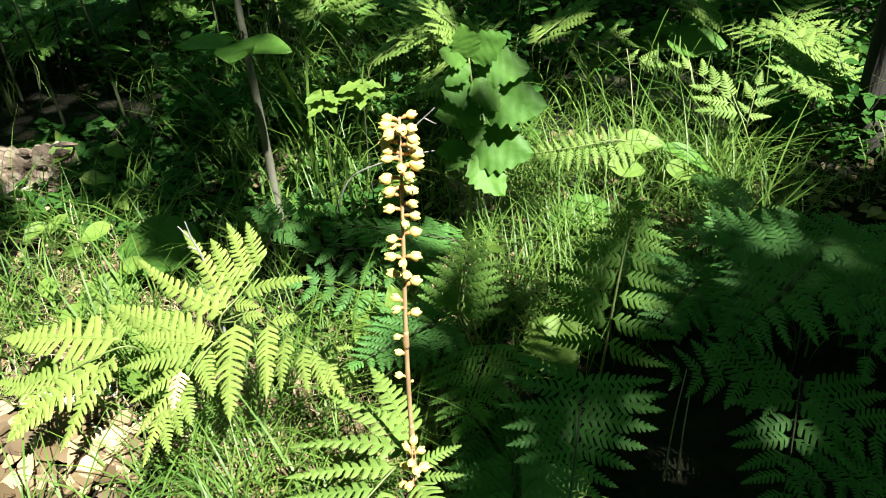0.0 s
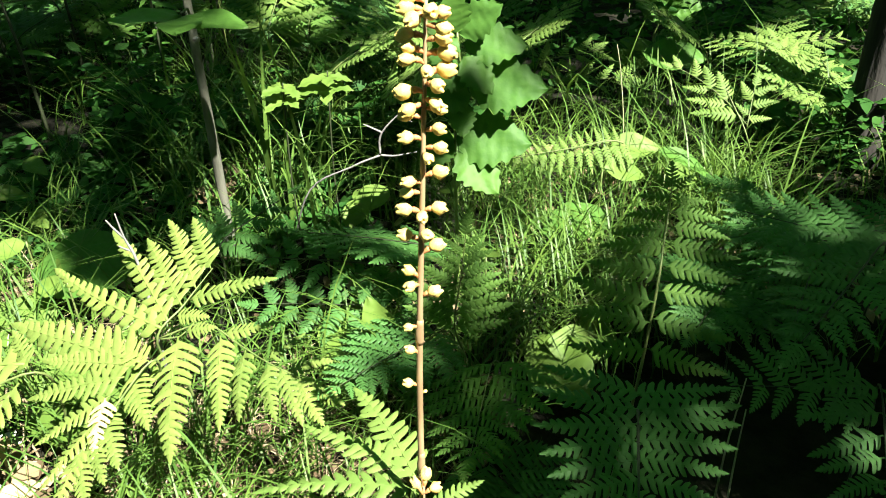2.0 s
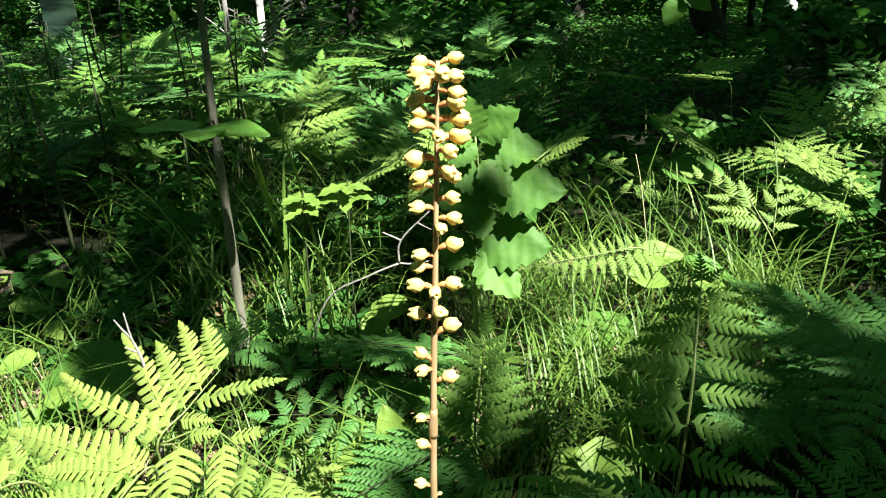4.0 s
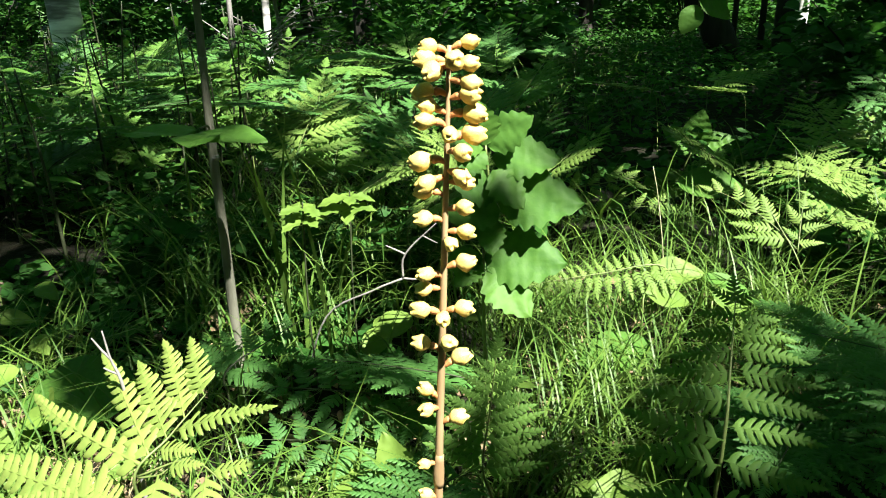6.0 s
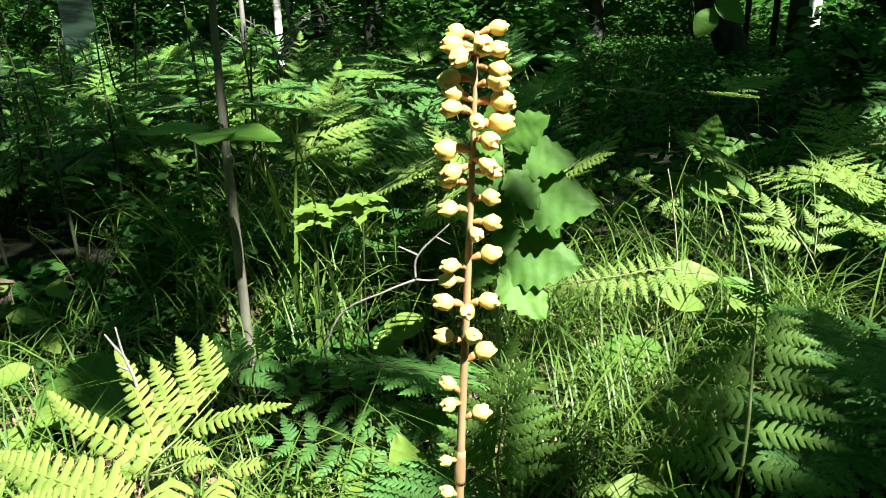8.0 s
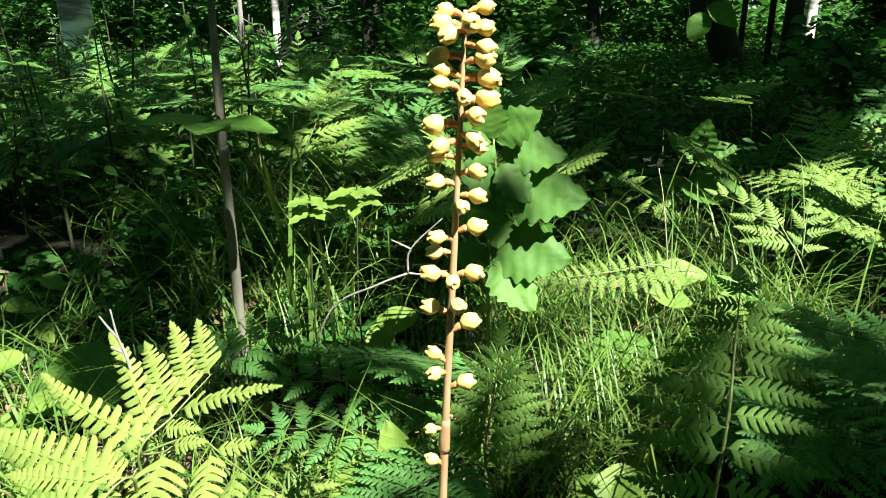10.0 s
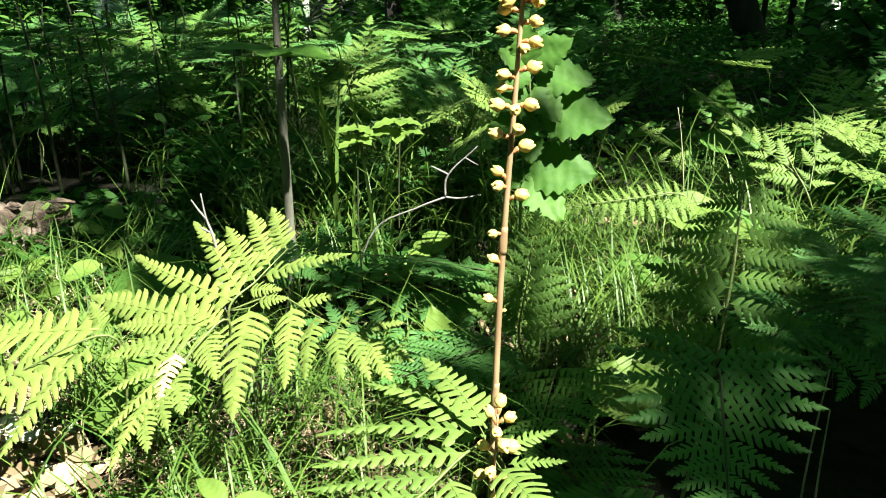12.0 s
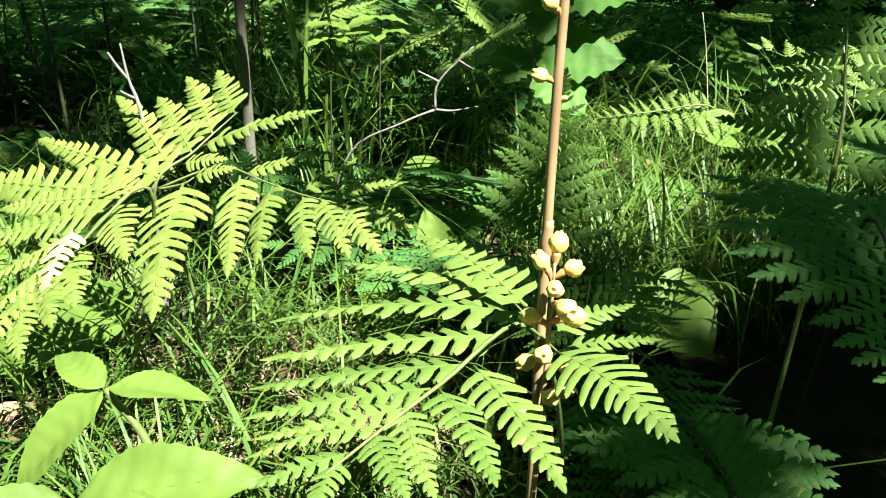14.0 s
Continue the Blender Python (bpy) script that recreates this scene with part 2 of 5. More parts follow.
def broad_leaf_mesh(name, width, mat, lobes=0, depth=0.0, fold=0.12, curl=0.15, n=14, heart=0.0, relief=0.006):
    """A broad leaf a metre long along +x with a folded midrib, side veins and a toothed or lobed rim."""
    cols = (-1.0, -0.66, -0.33, 0.0, 0.33, 0.66, 1.0)
    verts, faces = [], []
    for i in range(n + 1):
        x = i / n
        w = width * (math.sin(math.pi * min(1, x ** 0.75)) ** 0.8 if 0 < x < 1 else 0.004)
        if lobes:
            w *= 1 + depth * math.sin(2 * math.pi * lobes * x) - depth * 0.5
        back = heart * max(0, 1 - 3.0 * x)
        for c in cols:
            y = c * w
            vein = relief * math.sin(2 * math.pi * 7 * (x - 0.12 * abs(c))) * (1 - abs(c) ** 3)
            verts.append(Vector((x - back * abs(c) ** 1.5 + 0.04 * abs(c) * (1 - x), y,
                                 fold * abs(y) - curl * x * x + vein * width * 2 + 0.05 * width * math.sin(9 * x + 4 * c))))
    m = len(cols)
    for i in range(n):
        for j in range(m - 1):
            q = i * m + j
            faces.append((q, q + m, q + m + 1, q + 1))
    rib = [verts[i * m + 3] - Vector((0, 0, 0.009)) for i in range(0, n, max(1, n // 8))]
    v, f = tube(rib, [0.008, 0.006, 0.003], 5, 2)
    o = len(verts)
    return mesh_of(name, verts + v, faces + [tuple(i + o for i in q) for q in f], mat)


def ground_height(x, y):
    """A slight rise away from the near bank, with small hummocks."""
    far = max(0.0, y - 0.55)
    z = 0.085 * far / (1 + 0.55 * far) + 0.02 * far / (1 + 0.02 * far) - 0.01
    z += 0.035 * noise.noise((x * 1.7, y * 1.7, 0.3)) + 0.012 * noise.noise((x * 7, y * 7, 1.3))
    return z


# ---- ground ----
def stretched(n, near, reach):
    return [near * math.sinh(u * math.asinh(reach / near)) for u in (2 * i / n - 1 for i in range(n + 1))]


xs, ys = stretched(180, 0.6, 90.0), [1.0 + v for v in stretched(180, 0.6, 90.0)]
verts = [(x, y, ground_height(x, y)) for y in ys for x in xs]
m = len(xs)
faces = [(j * m + i, j * m + i + 1, (j + 1) * m + i + 1, (j + 1) * m + i) for j in range(m - 1) for i in range(m - 1)]
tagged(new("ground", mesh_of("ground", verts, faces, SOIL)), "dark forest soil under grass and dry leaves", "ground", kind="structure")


def scatter(rng, cx, cy, rx, ry):
    a, r = rng.uniform(0, 2 * math.pi), math.sqrt(rng.random())
    return cx + rx * r * math.cos(a), cy + ry * r * math.sin(a)


# ---- ferns ----
def fern(label, base, knee, tip, normal, leaflets, mat=FERN, thick=0.0014, group="", seed=0, pairs=15, branches=()):
    """A bracken frond: a stalk from the ground to the knee, a midrib to the tip, branches as lines of
    (place along the midrib, sideways offset), and leaflets as (place, offset, angle, length, width ratio)."""
    base, knee, tip = Vector(base), Vector(knee), Vector(tip)
    ob = thing("bracken_fern", base, label, "fern", group)
    axis = tip - knee
    reach, axis = axis.length, axis.normalized()
    normal = Vector(normal).normalized()
    across = normal.cross(axis)
    lo = [Vector((0, 0, -0.01)), (knee - base) * 0.5 + Vector((0.01, 0.012, 0.02)), knee - base, (knee + tip) / 2 - base + normal * 0.02 * reach, tip - base]
    # Fronds in the shaded tone get a darker stalk, shade put into its colour.
    bark = DARK_STALK if mat is FERN_SHADED else STALK
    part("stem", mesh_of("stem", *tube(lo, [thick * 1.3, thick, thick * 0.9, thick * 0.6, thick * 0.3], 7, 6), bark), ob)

    def at(place, off):
        return knee - base + axis * (place * reach) + across * off

    rng = random.Random(seed)
    for line in branches:
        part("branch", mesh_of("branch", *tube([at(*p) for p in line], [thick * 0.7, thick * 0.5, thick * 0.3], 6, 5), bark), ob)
    for i, (s, off, angle, length, ratio) in enumerate(leaflets):
        a = radians(angle)
        d = axis * math.cos(a) + across * math.sin(a)
        up = normal + 0.18 * Vector((rng.uniform(-1, 1), rng.uniform(-1, 1), rng.uniform(-1, 1)))
        part("leaflet", leaflet(ratio, rng.choice((0.1, 0.2, 0.3)), mat, i, pairs, length), ob, frame_of(at(s, off), d, up, length))
    return ob


def plain_leaflets(n, reach, spread, rng, ratio=0.16, slope=62):
    """Paired leaflets that shorten towards the tip of a simple triangular frond."""
    out = []
    for i in range(n):
        s = 0.02 + 0.93 * (i / n) ** 0.9
        l = spread * (1 - s) ** 0.8 * (0.85 if i == 0 else 1.0) * rng.uniform(0.92, 1.05) + 0.012
        for side in (1, -1):
            out.append((s, 0.0, side * (slope - 14 * s + rng.uniform(-5, 5)), l, ratio))
    out.append((0.93, 0.0, 0, reach * 0.1 + 0.02, 0.3))
    return out


def branched_leaflets(reach, spread, rng, ratio=0.17):
    """Paired leaflets of a bracken blade whose lowest branches bear leaflets of their own."""
    out = plain_leaflets(8, reach, spread * 0.62, rng, ratio)
    for side in (1, -1):
        for i in range(6):
            q = (i + 0.6) / 6
            d = spread * q
            s, off = 0.02 + d * math.cos(radians(68)) / reach, side * d * math.sin(radians(68))
            l = spread * 0.42 * (1 - q) ** 0.6 + 0.02
            out.append((s, off, side * 14 + rng.uniform(-5, 5), l * 0.8, ratio + 0.04))
            out.append((s, off, side * 122 + rng.uniform(-5, 5), l, ratio + 0.04))
    return out


def drooping_leaflets(n, below, above):
    """Close-set narrow leaflets along a flat frond, longer on the lower side."""
    out = []
    for i in range(n):
        s = 0.02 + 0.93 * i / n
        k = (1 - 0.55 * s ** 2) * (0.93 + 0.12 * ((i * 7) % 5) / 5)
        out += [(s, 0.0, 104 - 55 * s, below * k, 0.15), (s + 0.02, 0.0, -92 + 42 * s, above * k, 0.17)]
    return out + [(0.95, 0.0, 4, 0.028, 0.25)]


def side_branches(reach, spread):
    """The two lowest branches that bear leaflets of their own."""
    end = spread * 0.98
    return [[(0.02, 0.0), (0.02 + 0.5 * end * math.cos(radians(68)) / reach, side * 0.5 * end * math.sin(radians(68))),
             (0.02 + end * math.cos(radians(68)) / reach, side * end * math.sin(radians(68)))] for side in (1, -1)]


SUNNY = (-0.28, -0.50, 0.82)
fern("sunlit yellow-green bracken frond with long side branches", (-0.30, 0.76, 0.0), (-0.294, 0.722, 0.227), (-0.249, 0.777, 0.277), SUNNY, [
    (0.16, 0.003, 94, 0.186, 0.09), (0.24, 0.002, 73, 0.158, 0.12), (0.47, 0.003, 69, 0.106, 0.19), (0.71, 0.002, 64, 0.103, 0.19),
    (0.98, 0.001, 61, 0.075, 0.22), (0.34, 0.001, -65, 0.040, 0.25), (0.55, 0.001, -51, 0.098, 0.14), (0.18, -0.017, -138, 0.121, 0.23),
    (0.27, -0.021, -57, 0.035, 0.28), (0.43, -0.059, -137, 0.091, 0.20), (0.45, -0.093, -143, 0.066, 0.22), (0.46, -0.122, -130, 0.056, 0.22),
    (0.49, -0.136, -119, 0.060, 0.20), (0.46, -0.062, -51, 0.057, 0.16), (0.50, -0.120, -25, 0.040, 0.20), (0.51, -0.145, -51, 0.043, 0.22),
    (0.52, -0.157, -114, 0.054, 0.22), (0.53, -0.171, -90, 0.041, 0.24)], seed=3, pairs=14,
    branches=[[(0.05, 0.002), (0.441, -0.034), (0.46, -0.084), (0.47, -0.123), (0.53, -0.174)], [(0.05, 0.0), (0.18, -0.017), (0.27, -0.021)]])
browned = fern("sunlit bracken frond with drooping leaflets, one browned", (-0.36, 0.72, 0.0), (-0.275, 0.678, 0.242), (-0.338, 0.6, 0.18), (-0.28, -0.45, 0.85), [
    (0.08, -0.013, -76, 0.184, 0.16), (0.12, -0.016, -65, 0.112, 0.16), (0.23, -0.017, -50, 0.105, 0.16), (0.39, -0.016, -26, 0.079, 0.17),
    (0.56, -0.009, -1, 0.072, 0.18), (0.18, -0.014, 66, 0.066, 0.26), (0.51, -0.013, 67, 0.064, 0.25), (0.62, -0.006, 62, 0.058, 0.26),
    (0.76, -0.001, 25, 0.068, 0.19), (0.79, -0.003, 59, 0.057, 0.24), (0.04, -0.005, -84, 0.062, 0.25)], seed=4, pairs=14)
part("leaflet", leaflet(0.26, 0.2, BROWN_LEAF, 0, 10, 0.1), browned, frame_of((0.047, -0.070, 0.222), (0.06, -0.83, -0.55), (-0.3, -0.5, 0.8), 0.055), "browned dry leaflet")
fern("sunlit bracken frond bending over dry leaves", (-0.46, 0.76, 0.0), (-0.405, 0.699, 0.21), (-0.58, 0.663, 0.133), (-0.28, -0.45, 0.85), [
    (0.06, -0.015, -25, 0.209, 0.20), (0.09, 0.003, 51, 0.124, 0.20), (0.19, 0.005, 19, 0.151, 0.20), (0.32, 0.006, -9, 0.130, 0.20),
    (0.04, -0.009, -69, 0.060, 0.25), (0.46, -0.002, 49, 0.074, 0.25), (0.6, 0.0, 40, 0.08, 0.24), (0.7, 0.0, -30, 0.08, 0.24)], seed=12, pairs=13)
fern("green bracken frond lying under the orchid", (-0.01, 0.62, 0.0), (-0.038, 0.547, 0.215), (-0.112, 0.445, 0.202), (-0.085, -0.058, 1.0), [
    (-0.07, -0.006, -56, 0.127, 0.12), (0.10, -0.004, -47, 0.110, 0.13), (0.33, -0.003, -46, 0.091, 0.14), (0.50, -0.004, -41, 0.074, 0.15),
    (0.62, -0.003, -37, 0.058, 0.16), (0.73, -0.003, -34, 0.050, 0.17), (0.87, -0.002, -26, 0.038, 0.19), (-0.13, -0.012, -113, 0.122, 0.19),
    (-0.14, -0.021, -85, 0.113, 0.15), (0.32, 0.000, 58, 0.085, 0.16), (0.49, -0.001, 58, 0.063, 0.19), (0.63, -0.003, 54, 0.053, 0.20),
    (0.77, -0.002, 62, 0.040, 0.22), (-0.01, 0.014, 158, 0.046, 0.22), (0.05, 0.025, 130, 0.040, 0.20), (0.10, 0.023, 66, 0.074, 0.24),
    (0.91, -0.001, 27, 0.030, 0.24)], FERN_LIT, seed=5, pairs=12, branches=[[(0, 0), (0.043, 0.011), (0.10, 0.024)], [(0, 0), (-0.07, -0.008), (-0.14, -0.021)]])
rng = random.Random(11)
fern("upright bracken frond in half shade", (0.125, 0.68, 0.0), (0.167, 0.727, 0.273), (0.188, 0.795, 0.356), (-0.15, -0.75, 0.65), [
    (0.88, -0.002, -88, 0.032, 0.22), (0.76, -0.004, -92, 0.042, 0.20), (0.63, -0.005, -94, 0.052, 0.18), (0.49, -0.005, -94, 0.062, 0.18),
    (0.29, -0.004, -94, 0.066, 0.17), (0.08, -0.002, -92, 0.068, 0.17), (-0.15, 0.0, -95, 0.072, 0.17), (0.88, -0.001, 96, 0.031, 0.22),
    (0.75, -0.003, 102, 0.042, 0.20), (0.61, -0.004, 104, 0.053, 0.18), (0.45, -0.003, 98, 0.060, 0.19), (0.25, -0.002, 92, 0.067, 0.19),
    (-0.02, 0.0, 83, 0.078, 0.19), (-0.19, 0.001, 92, 0.072, 0.19), (-0.4, 0.0, 98, 0.07, 0.19), (-0.4, 0.0, -98, 0.07, 0.18), (0.97, 0.0, 8, 0.026, 0.30), (0.97, 0.0, 60, 0.024, 0.25), (0.97, 0.0, -52, 0.024, 0.25)], FERN_HALF, 0.0016, seed=6, pairs=11)
fern("shaded bracken frond arching towards the path", (0.16, 0.72, 0.0), (0.13, 0.605, 0.253), (0.108, 0.473, 0.221), (0.05, -0.25, 0.97), [
    (-0.1, -0.004, 106, 0.082, 0.17), (0, -0.004, 104, 0.086, 0.18), (0.1, -0.004, 101, 0.083, 0.18), (0.2, -0.004, 96, 0.077, 0.19), (0.3, -0.004, 90, 0.068, 0.19), (0.4, -0.004, 81, 0.06, 0.20),
    (0.51, -0.004, 71, 0.048, 0.21), (0.61, -0.004, 63, 0.04, 0.22), (0.71, -0.004, 54, 0.032, 0.23), (0.81, -0.004, 47, 0.026, 0.25),
    (-0.1, 0.004, -100, 0.082, 0.17), (0, 0.004, -93, 0.086, 0.18), (0.11, 0.004, -80, 0.083, 0.18), (0.21, 0.004, -72, 0.079, 0.19), (0.31, 0.004, -68, 0.073, 0.19), (0.42, 0.004, -65, 0.064, 0.20),
    (0.53, 0.004, -62, 0.054, 0.21), (0.63, 0.004, -60, 0.047, 0.22), (0.73, 0.004, -62, 0.041, 0.23), (0.82, 0.004, -64, 0.034, 0.24), (0.9, 0.004, -69, 0.028, 0.25), (0.90, 0.0, 40, 0.022, 0.30), (0.95, 0.001, 4, 0.020, 0.36)], FERN_SHADED, seed=14, pairs=11)
fern("small dark bracken frond below the orchid", (0.075, 0.68, 0.0), (0.062, 0.635, 0.118), (0.075, 0.49, 0.125), (0.05, -0.3, 0.95),
     plain_leaflets(9, 0.145, 0.072, random.Random(41), 0.22, 78), FERN_SHADED, 0.0013, seed=22, pairs=9)
fern("dark bracken frond spread flat behind the orchid", (-0.02, 0.97, 0.02), (-0.070, 0.985, 0.150), (-0.278, 1.008, 0.156), (0.0, -0.3, 0.95), [
    (0.0, 0.0, -95, 0.075, 0.26), (0.10, -0.006, -86, 0.074, 0.26), (0.23, -0.007, -76, 0.082, 0.26), (0.36, -0.007, -76, 0.066, 0.26),
    (0.50, -0.006, -62, 0.060, 0.26), (0.63, -0.004, -55, 0.057, 0.26), (0.76, -0.004, -48, 0.050, 0.27), (0.0, 0.0, 88, 0.074, 0.24),
    (0.10, -0.002, 82, 0.072, 0.24), (0.26, -0.003, 85, 0.068, 0.24), (0.43, -0.002, 81, 0.066, 0.25), (0.59, -0.001, 75, 0.058, 0.25),
    (0.76, 0.000, 62, 0.045, 0.26), (0.88, 0.0, 40, 0.03, 0.28), (0.88, 0.0, -38, 0.032, 0.28), (0.96, 0.001, 3, 0.030, 0.30)], FERN_SHADED, 0.0016, seed=15, pairs=9)
fern("dark bracken frond leaning low over the sedge", (-0.04, 0.96, 0.01), (-0.085, 0.945, 0.118), (-0.285, 0.965, 0.110), (0.0, -0.55, 0.83), [
    (s, 0.0, side * (92 - 45 * s), 0.078 - 0.042 * s, 0.25) for s in (0.0, 0.13, 0.27, 0.41, 0.55, 0.70, 0.84) for side in (1, -1)] + [(0.95, 0.0, 0, 0.034, 0.30)], FERN_SHADED, 0.0014, seed=21, pairs=9)
fern("dark bracken frond at the sapling's foot", (-0.36, 1.0, 0.03), (-0.342, 1.038, 0.159), (-0.25, 1.139, 0.199), (0.05, -0.4, 0.9), [
    (0.0, 0.0, 85, 0.07, 0.22), (0.12, 0.001, 75, 0.067, 0.22), (0.30, -0.000, 69, 0.054, 0.24), (0.48, -0.001, 63, 0.044, 0.25), (0.68, -0.001, 60, 0.032, 0.27),
    (0.0, 0.0, -70, 0.065, 0.24), (0.14, -0.001, -60, 0.060, 0.24), (0.36, -0.000, -50, 0.050, 0.25), (0.58, -0.001, -42, 0.036, 0.27), (0.86, 0.001, -4, 0.026, 0.30)], FERN_SHADED, 0.0015, seed=16, pairs=9)
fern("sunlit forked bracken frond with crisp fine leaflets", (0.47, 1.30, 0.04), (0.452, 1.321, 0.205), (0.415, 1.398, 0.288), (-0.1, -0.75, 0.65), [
    (0.55, 0.005, -6, 0.056, 0.30), (0.78, 0.022, -7, 0.046, 0.28), (1.02, 0.035, -15, 0.036, 0.28), (1.21, 0.053, 6, 0.031, 0.28),
    (1.29, 0.063, 45, 0.025, 0.25), (0.50, 0.008, 60, 0.068, 0.20), (0.31, -0.001, 67, 0.079, 0.20), (0.79, 0.026, 60, 0.044, 0.20),
    (0.44, -0.031, 4, 0.039, 0.25), (0.51, -0.037, -88, 0.043, 0.22), (0.37, -0.027, -102, 0.045, 0.22), (0.26, -0.017, 24, 0.031, 0.25),
    (0.61, -0.045, -34, 0.030, 0.30), (0.21, -0.012, -110, 0.039, 0.22)], FERN_LIT, 0.0014, seed=17, pairs=11,
    branches=[[(0.143, -0.007), (0.532, 0.006), (0.988, 0.033), (1.333, 0.065)], [(0.104, -0.006), (0.409, -0.029), (0.649, -0.047)]])
fern("sunlit bracken frond arching over the clearing", (0.327, 1.70, 0.05), (0.19, 1.776, 0.155), (0.39, 1.798, 0.168), (0.0, -0.5, 0.85), [
    (0.73, -0.002, -16, 0.082, 0.24), (0.67, 0.003, 35, 0.065, 0.25), (0.64, 0.004, -53, 0.052, 0.22), (0.46, 0.000, 43, 0.067, 0.22),
    (0.45, -0.003, -63, 0.046, 0.22), (0.27, 0.002, 51, 0.071, 0.20), (0.27, -0.003, -72, 0.048, 0.20), (0.09, -0.001, 56, 0.066, 0.20),
    (0.09, -0.004, -85, 0.045, 0.20), (0.0, 0.0, 75, 0.06, 0.2), (-0.05, 0.0, -110, 0.05, 0.2)], FERN_LIT, 0.0016, seed=18, pairs=11)
fern("bracken frond half in sun above the clearing", (0.27, 1.78, 0.05), (0.151, 1.773, 0.205), (0.298, 1.81, 0.227), (0.0, -0.5, 0.85), [
    (0.79, 0.000, -48, 0.058, 0.22), (0.75, 0.002, 14, 0.055, 0.25), (0.55, 0.002, 36, 0.068, 0.22), (0.54, -0.001, -52, 0.050, 0.22),
    (0.30, 0.003, 42, 0.070, 0.20), (0.29, -0.000, -60, 0.052, 0.20), (0.05, 0.0, 60, 0.07, 0.2), (0.05, 0.0, -75, 0.055, 0.2)], FERN_LIT, 0.0016, seed=19, pairs=11)
fern("pale drooping bracken frond over the grass", (0.25, 1.26, 0.03), (0.234, 1.239, 0.225), (0.054, 1.215, 0.209), (0.0, -0.55, 0.83), drooping_leaflets(13, 0.052, 0.036), FERN_LIT, 0.0014, seed=9, pairs=11)
fern("small upright bracken frond with a sunlit tip", (-0.01, 0.83, 0.0), (-0.016, 0.835, 0.165), (-0.002, 0.845, 0.284), (0.05, -0.85, 0.5),
     plain_leaflets(9, 0.12, 0.062, rng, 0.18, 74), FERN_HALF, 0.0014, seed=20, pairs=9)
for base, knee, tip, up in (((0.42, 0.84, 0.0), (0.40, 0.80, 0.29), (0.27, 0.67, 0.26), (-0.1, -0.35, 0.93)), ((0.40, 0.74, 0.0), (0.37, 0.70, 0.20), (0.31, 0.53, 0.15), (0.1, -0.35, 0.93)),
                            ((0.52, 0.88, 0.0), (0.50, 0.85, 0.27), (0.42, 0.68, 0.24), (0.0, -0.4, 0.9)), ((0.33, 0.93, 0.02), (0.30, 0.90, 0.18), (0.22, 0.77, 0.20), (-0.1, -0.45, 0.9)),
                            ((0.44, 1.12, 0.02), (0.42, 1.09, 0.19), (0.33, 0.97, 0.20), (-0.1, -0.5, 0.9))):
    reach = (Vector(tip) - Vector(knee)).length
    fern("deep green branched bracken frond in tree shade", base, knee, tip, up, branched_leaflets(reach, reach * 0.75, rng), FERN_SHADED, 0.0012, "shaded ferns", rng.randrange(99), 11, side_branches(reach, reach * 0.75))


def loose_fern(x, y, height, reach, heading, label, mat, rng, kind="plain", spread=0.6, pairs=15, group="", rise=0.25, n=9):
    """A frond that leans over towards its heading (degrees, 0 along +x)."""
    a = radians(heading)
    way = Vector((math.cos(a), math.sin(a), 0))
    z = ground_height(x, y)
    base = Vector((x, y, z))
    knee = base + way * reach * 0.15 + Vector((0, 0, height))
    tip = knee + (way * math.cos(rise) + Vector((0, 0, math.sin(rise)))) * reach
    normal = (Vector((0, 0, 1)) - way * rise + 0.25 * Vector((rng.uniform(-1, 1), rng.uniform(-1, 1), 0)))
    blades = branched_leaflets(reach, reach * spread, rng) if kind == "branched" else plain_leaflets(n, reach, reach * spread, rng, 0.2)
    return fern(label, base, knee, tip, normal, blades, mat, 0.0015 * (reach / 0.25), group, rng.randrange(999), pairs,
                side_branches(reach, reach * spread) if kind == "branched" else ())


SHADED = "deep green bracken frond in shade"
# x, y, height, reach, heading, branched
for x, y, h, r, a, b in ((0.44, 0.98, 0.2, 0.26, -120, 1), (0.62, 1.02, 0.2, 0.28, -90, 1), (0.20, 0.95, 0.13, 0.2, -30, 0), (0.46, 0.64, 0.13, 0.2, -100, 1),
                         (0.58, 0.68, 0.16, 0.22, -80, 0), (0.75, 0.9, 0.2, 0.28, -110, 1), (0.7, 1.25, 0.2, 0.28, -80, 0)):
    loose_fern(x, y, h, r, a, SHADED, FERN_SHADED, rng, "branched" if b else "plain", 0.62, group="shaded ferns", rise=rng.uniform(-0.1, 0.25))
for x, y, h, r, a in ((0.0, 1.0, 0.13, 0.2, 175), (-0.02, 0.88, 0.10, 0.16, -130)):
    loose_fern(x, y, h, r, a, "low bracken frond in tree shade", FERN_SHADED, rng, "plain", 0.55, group="shaded ferns", rise=0.1)
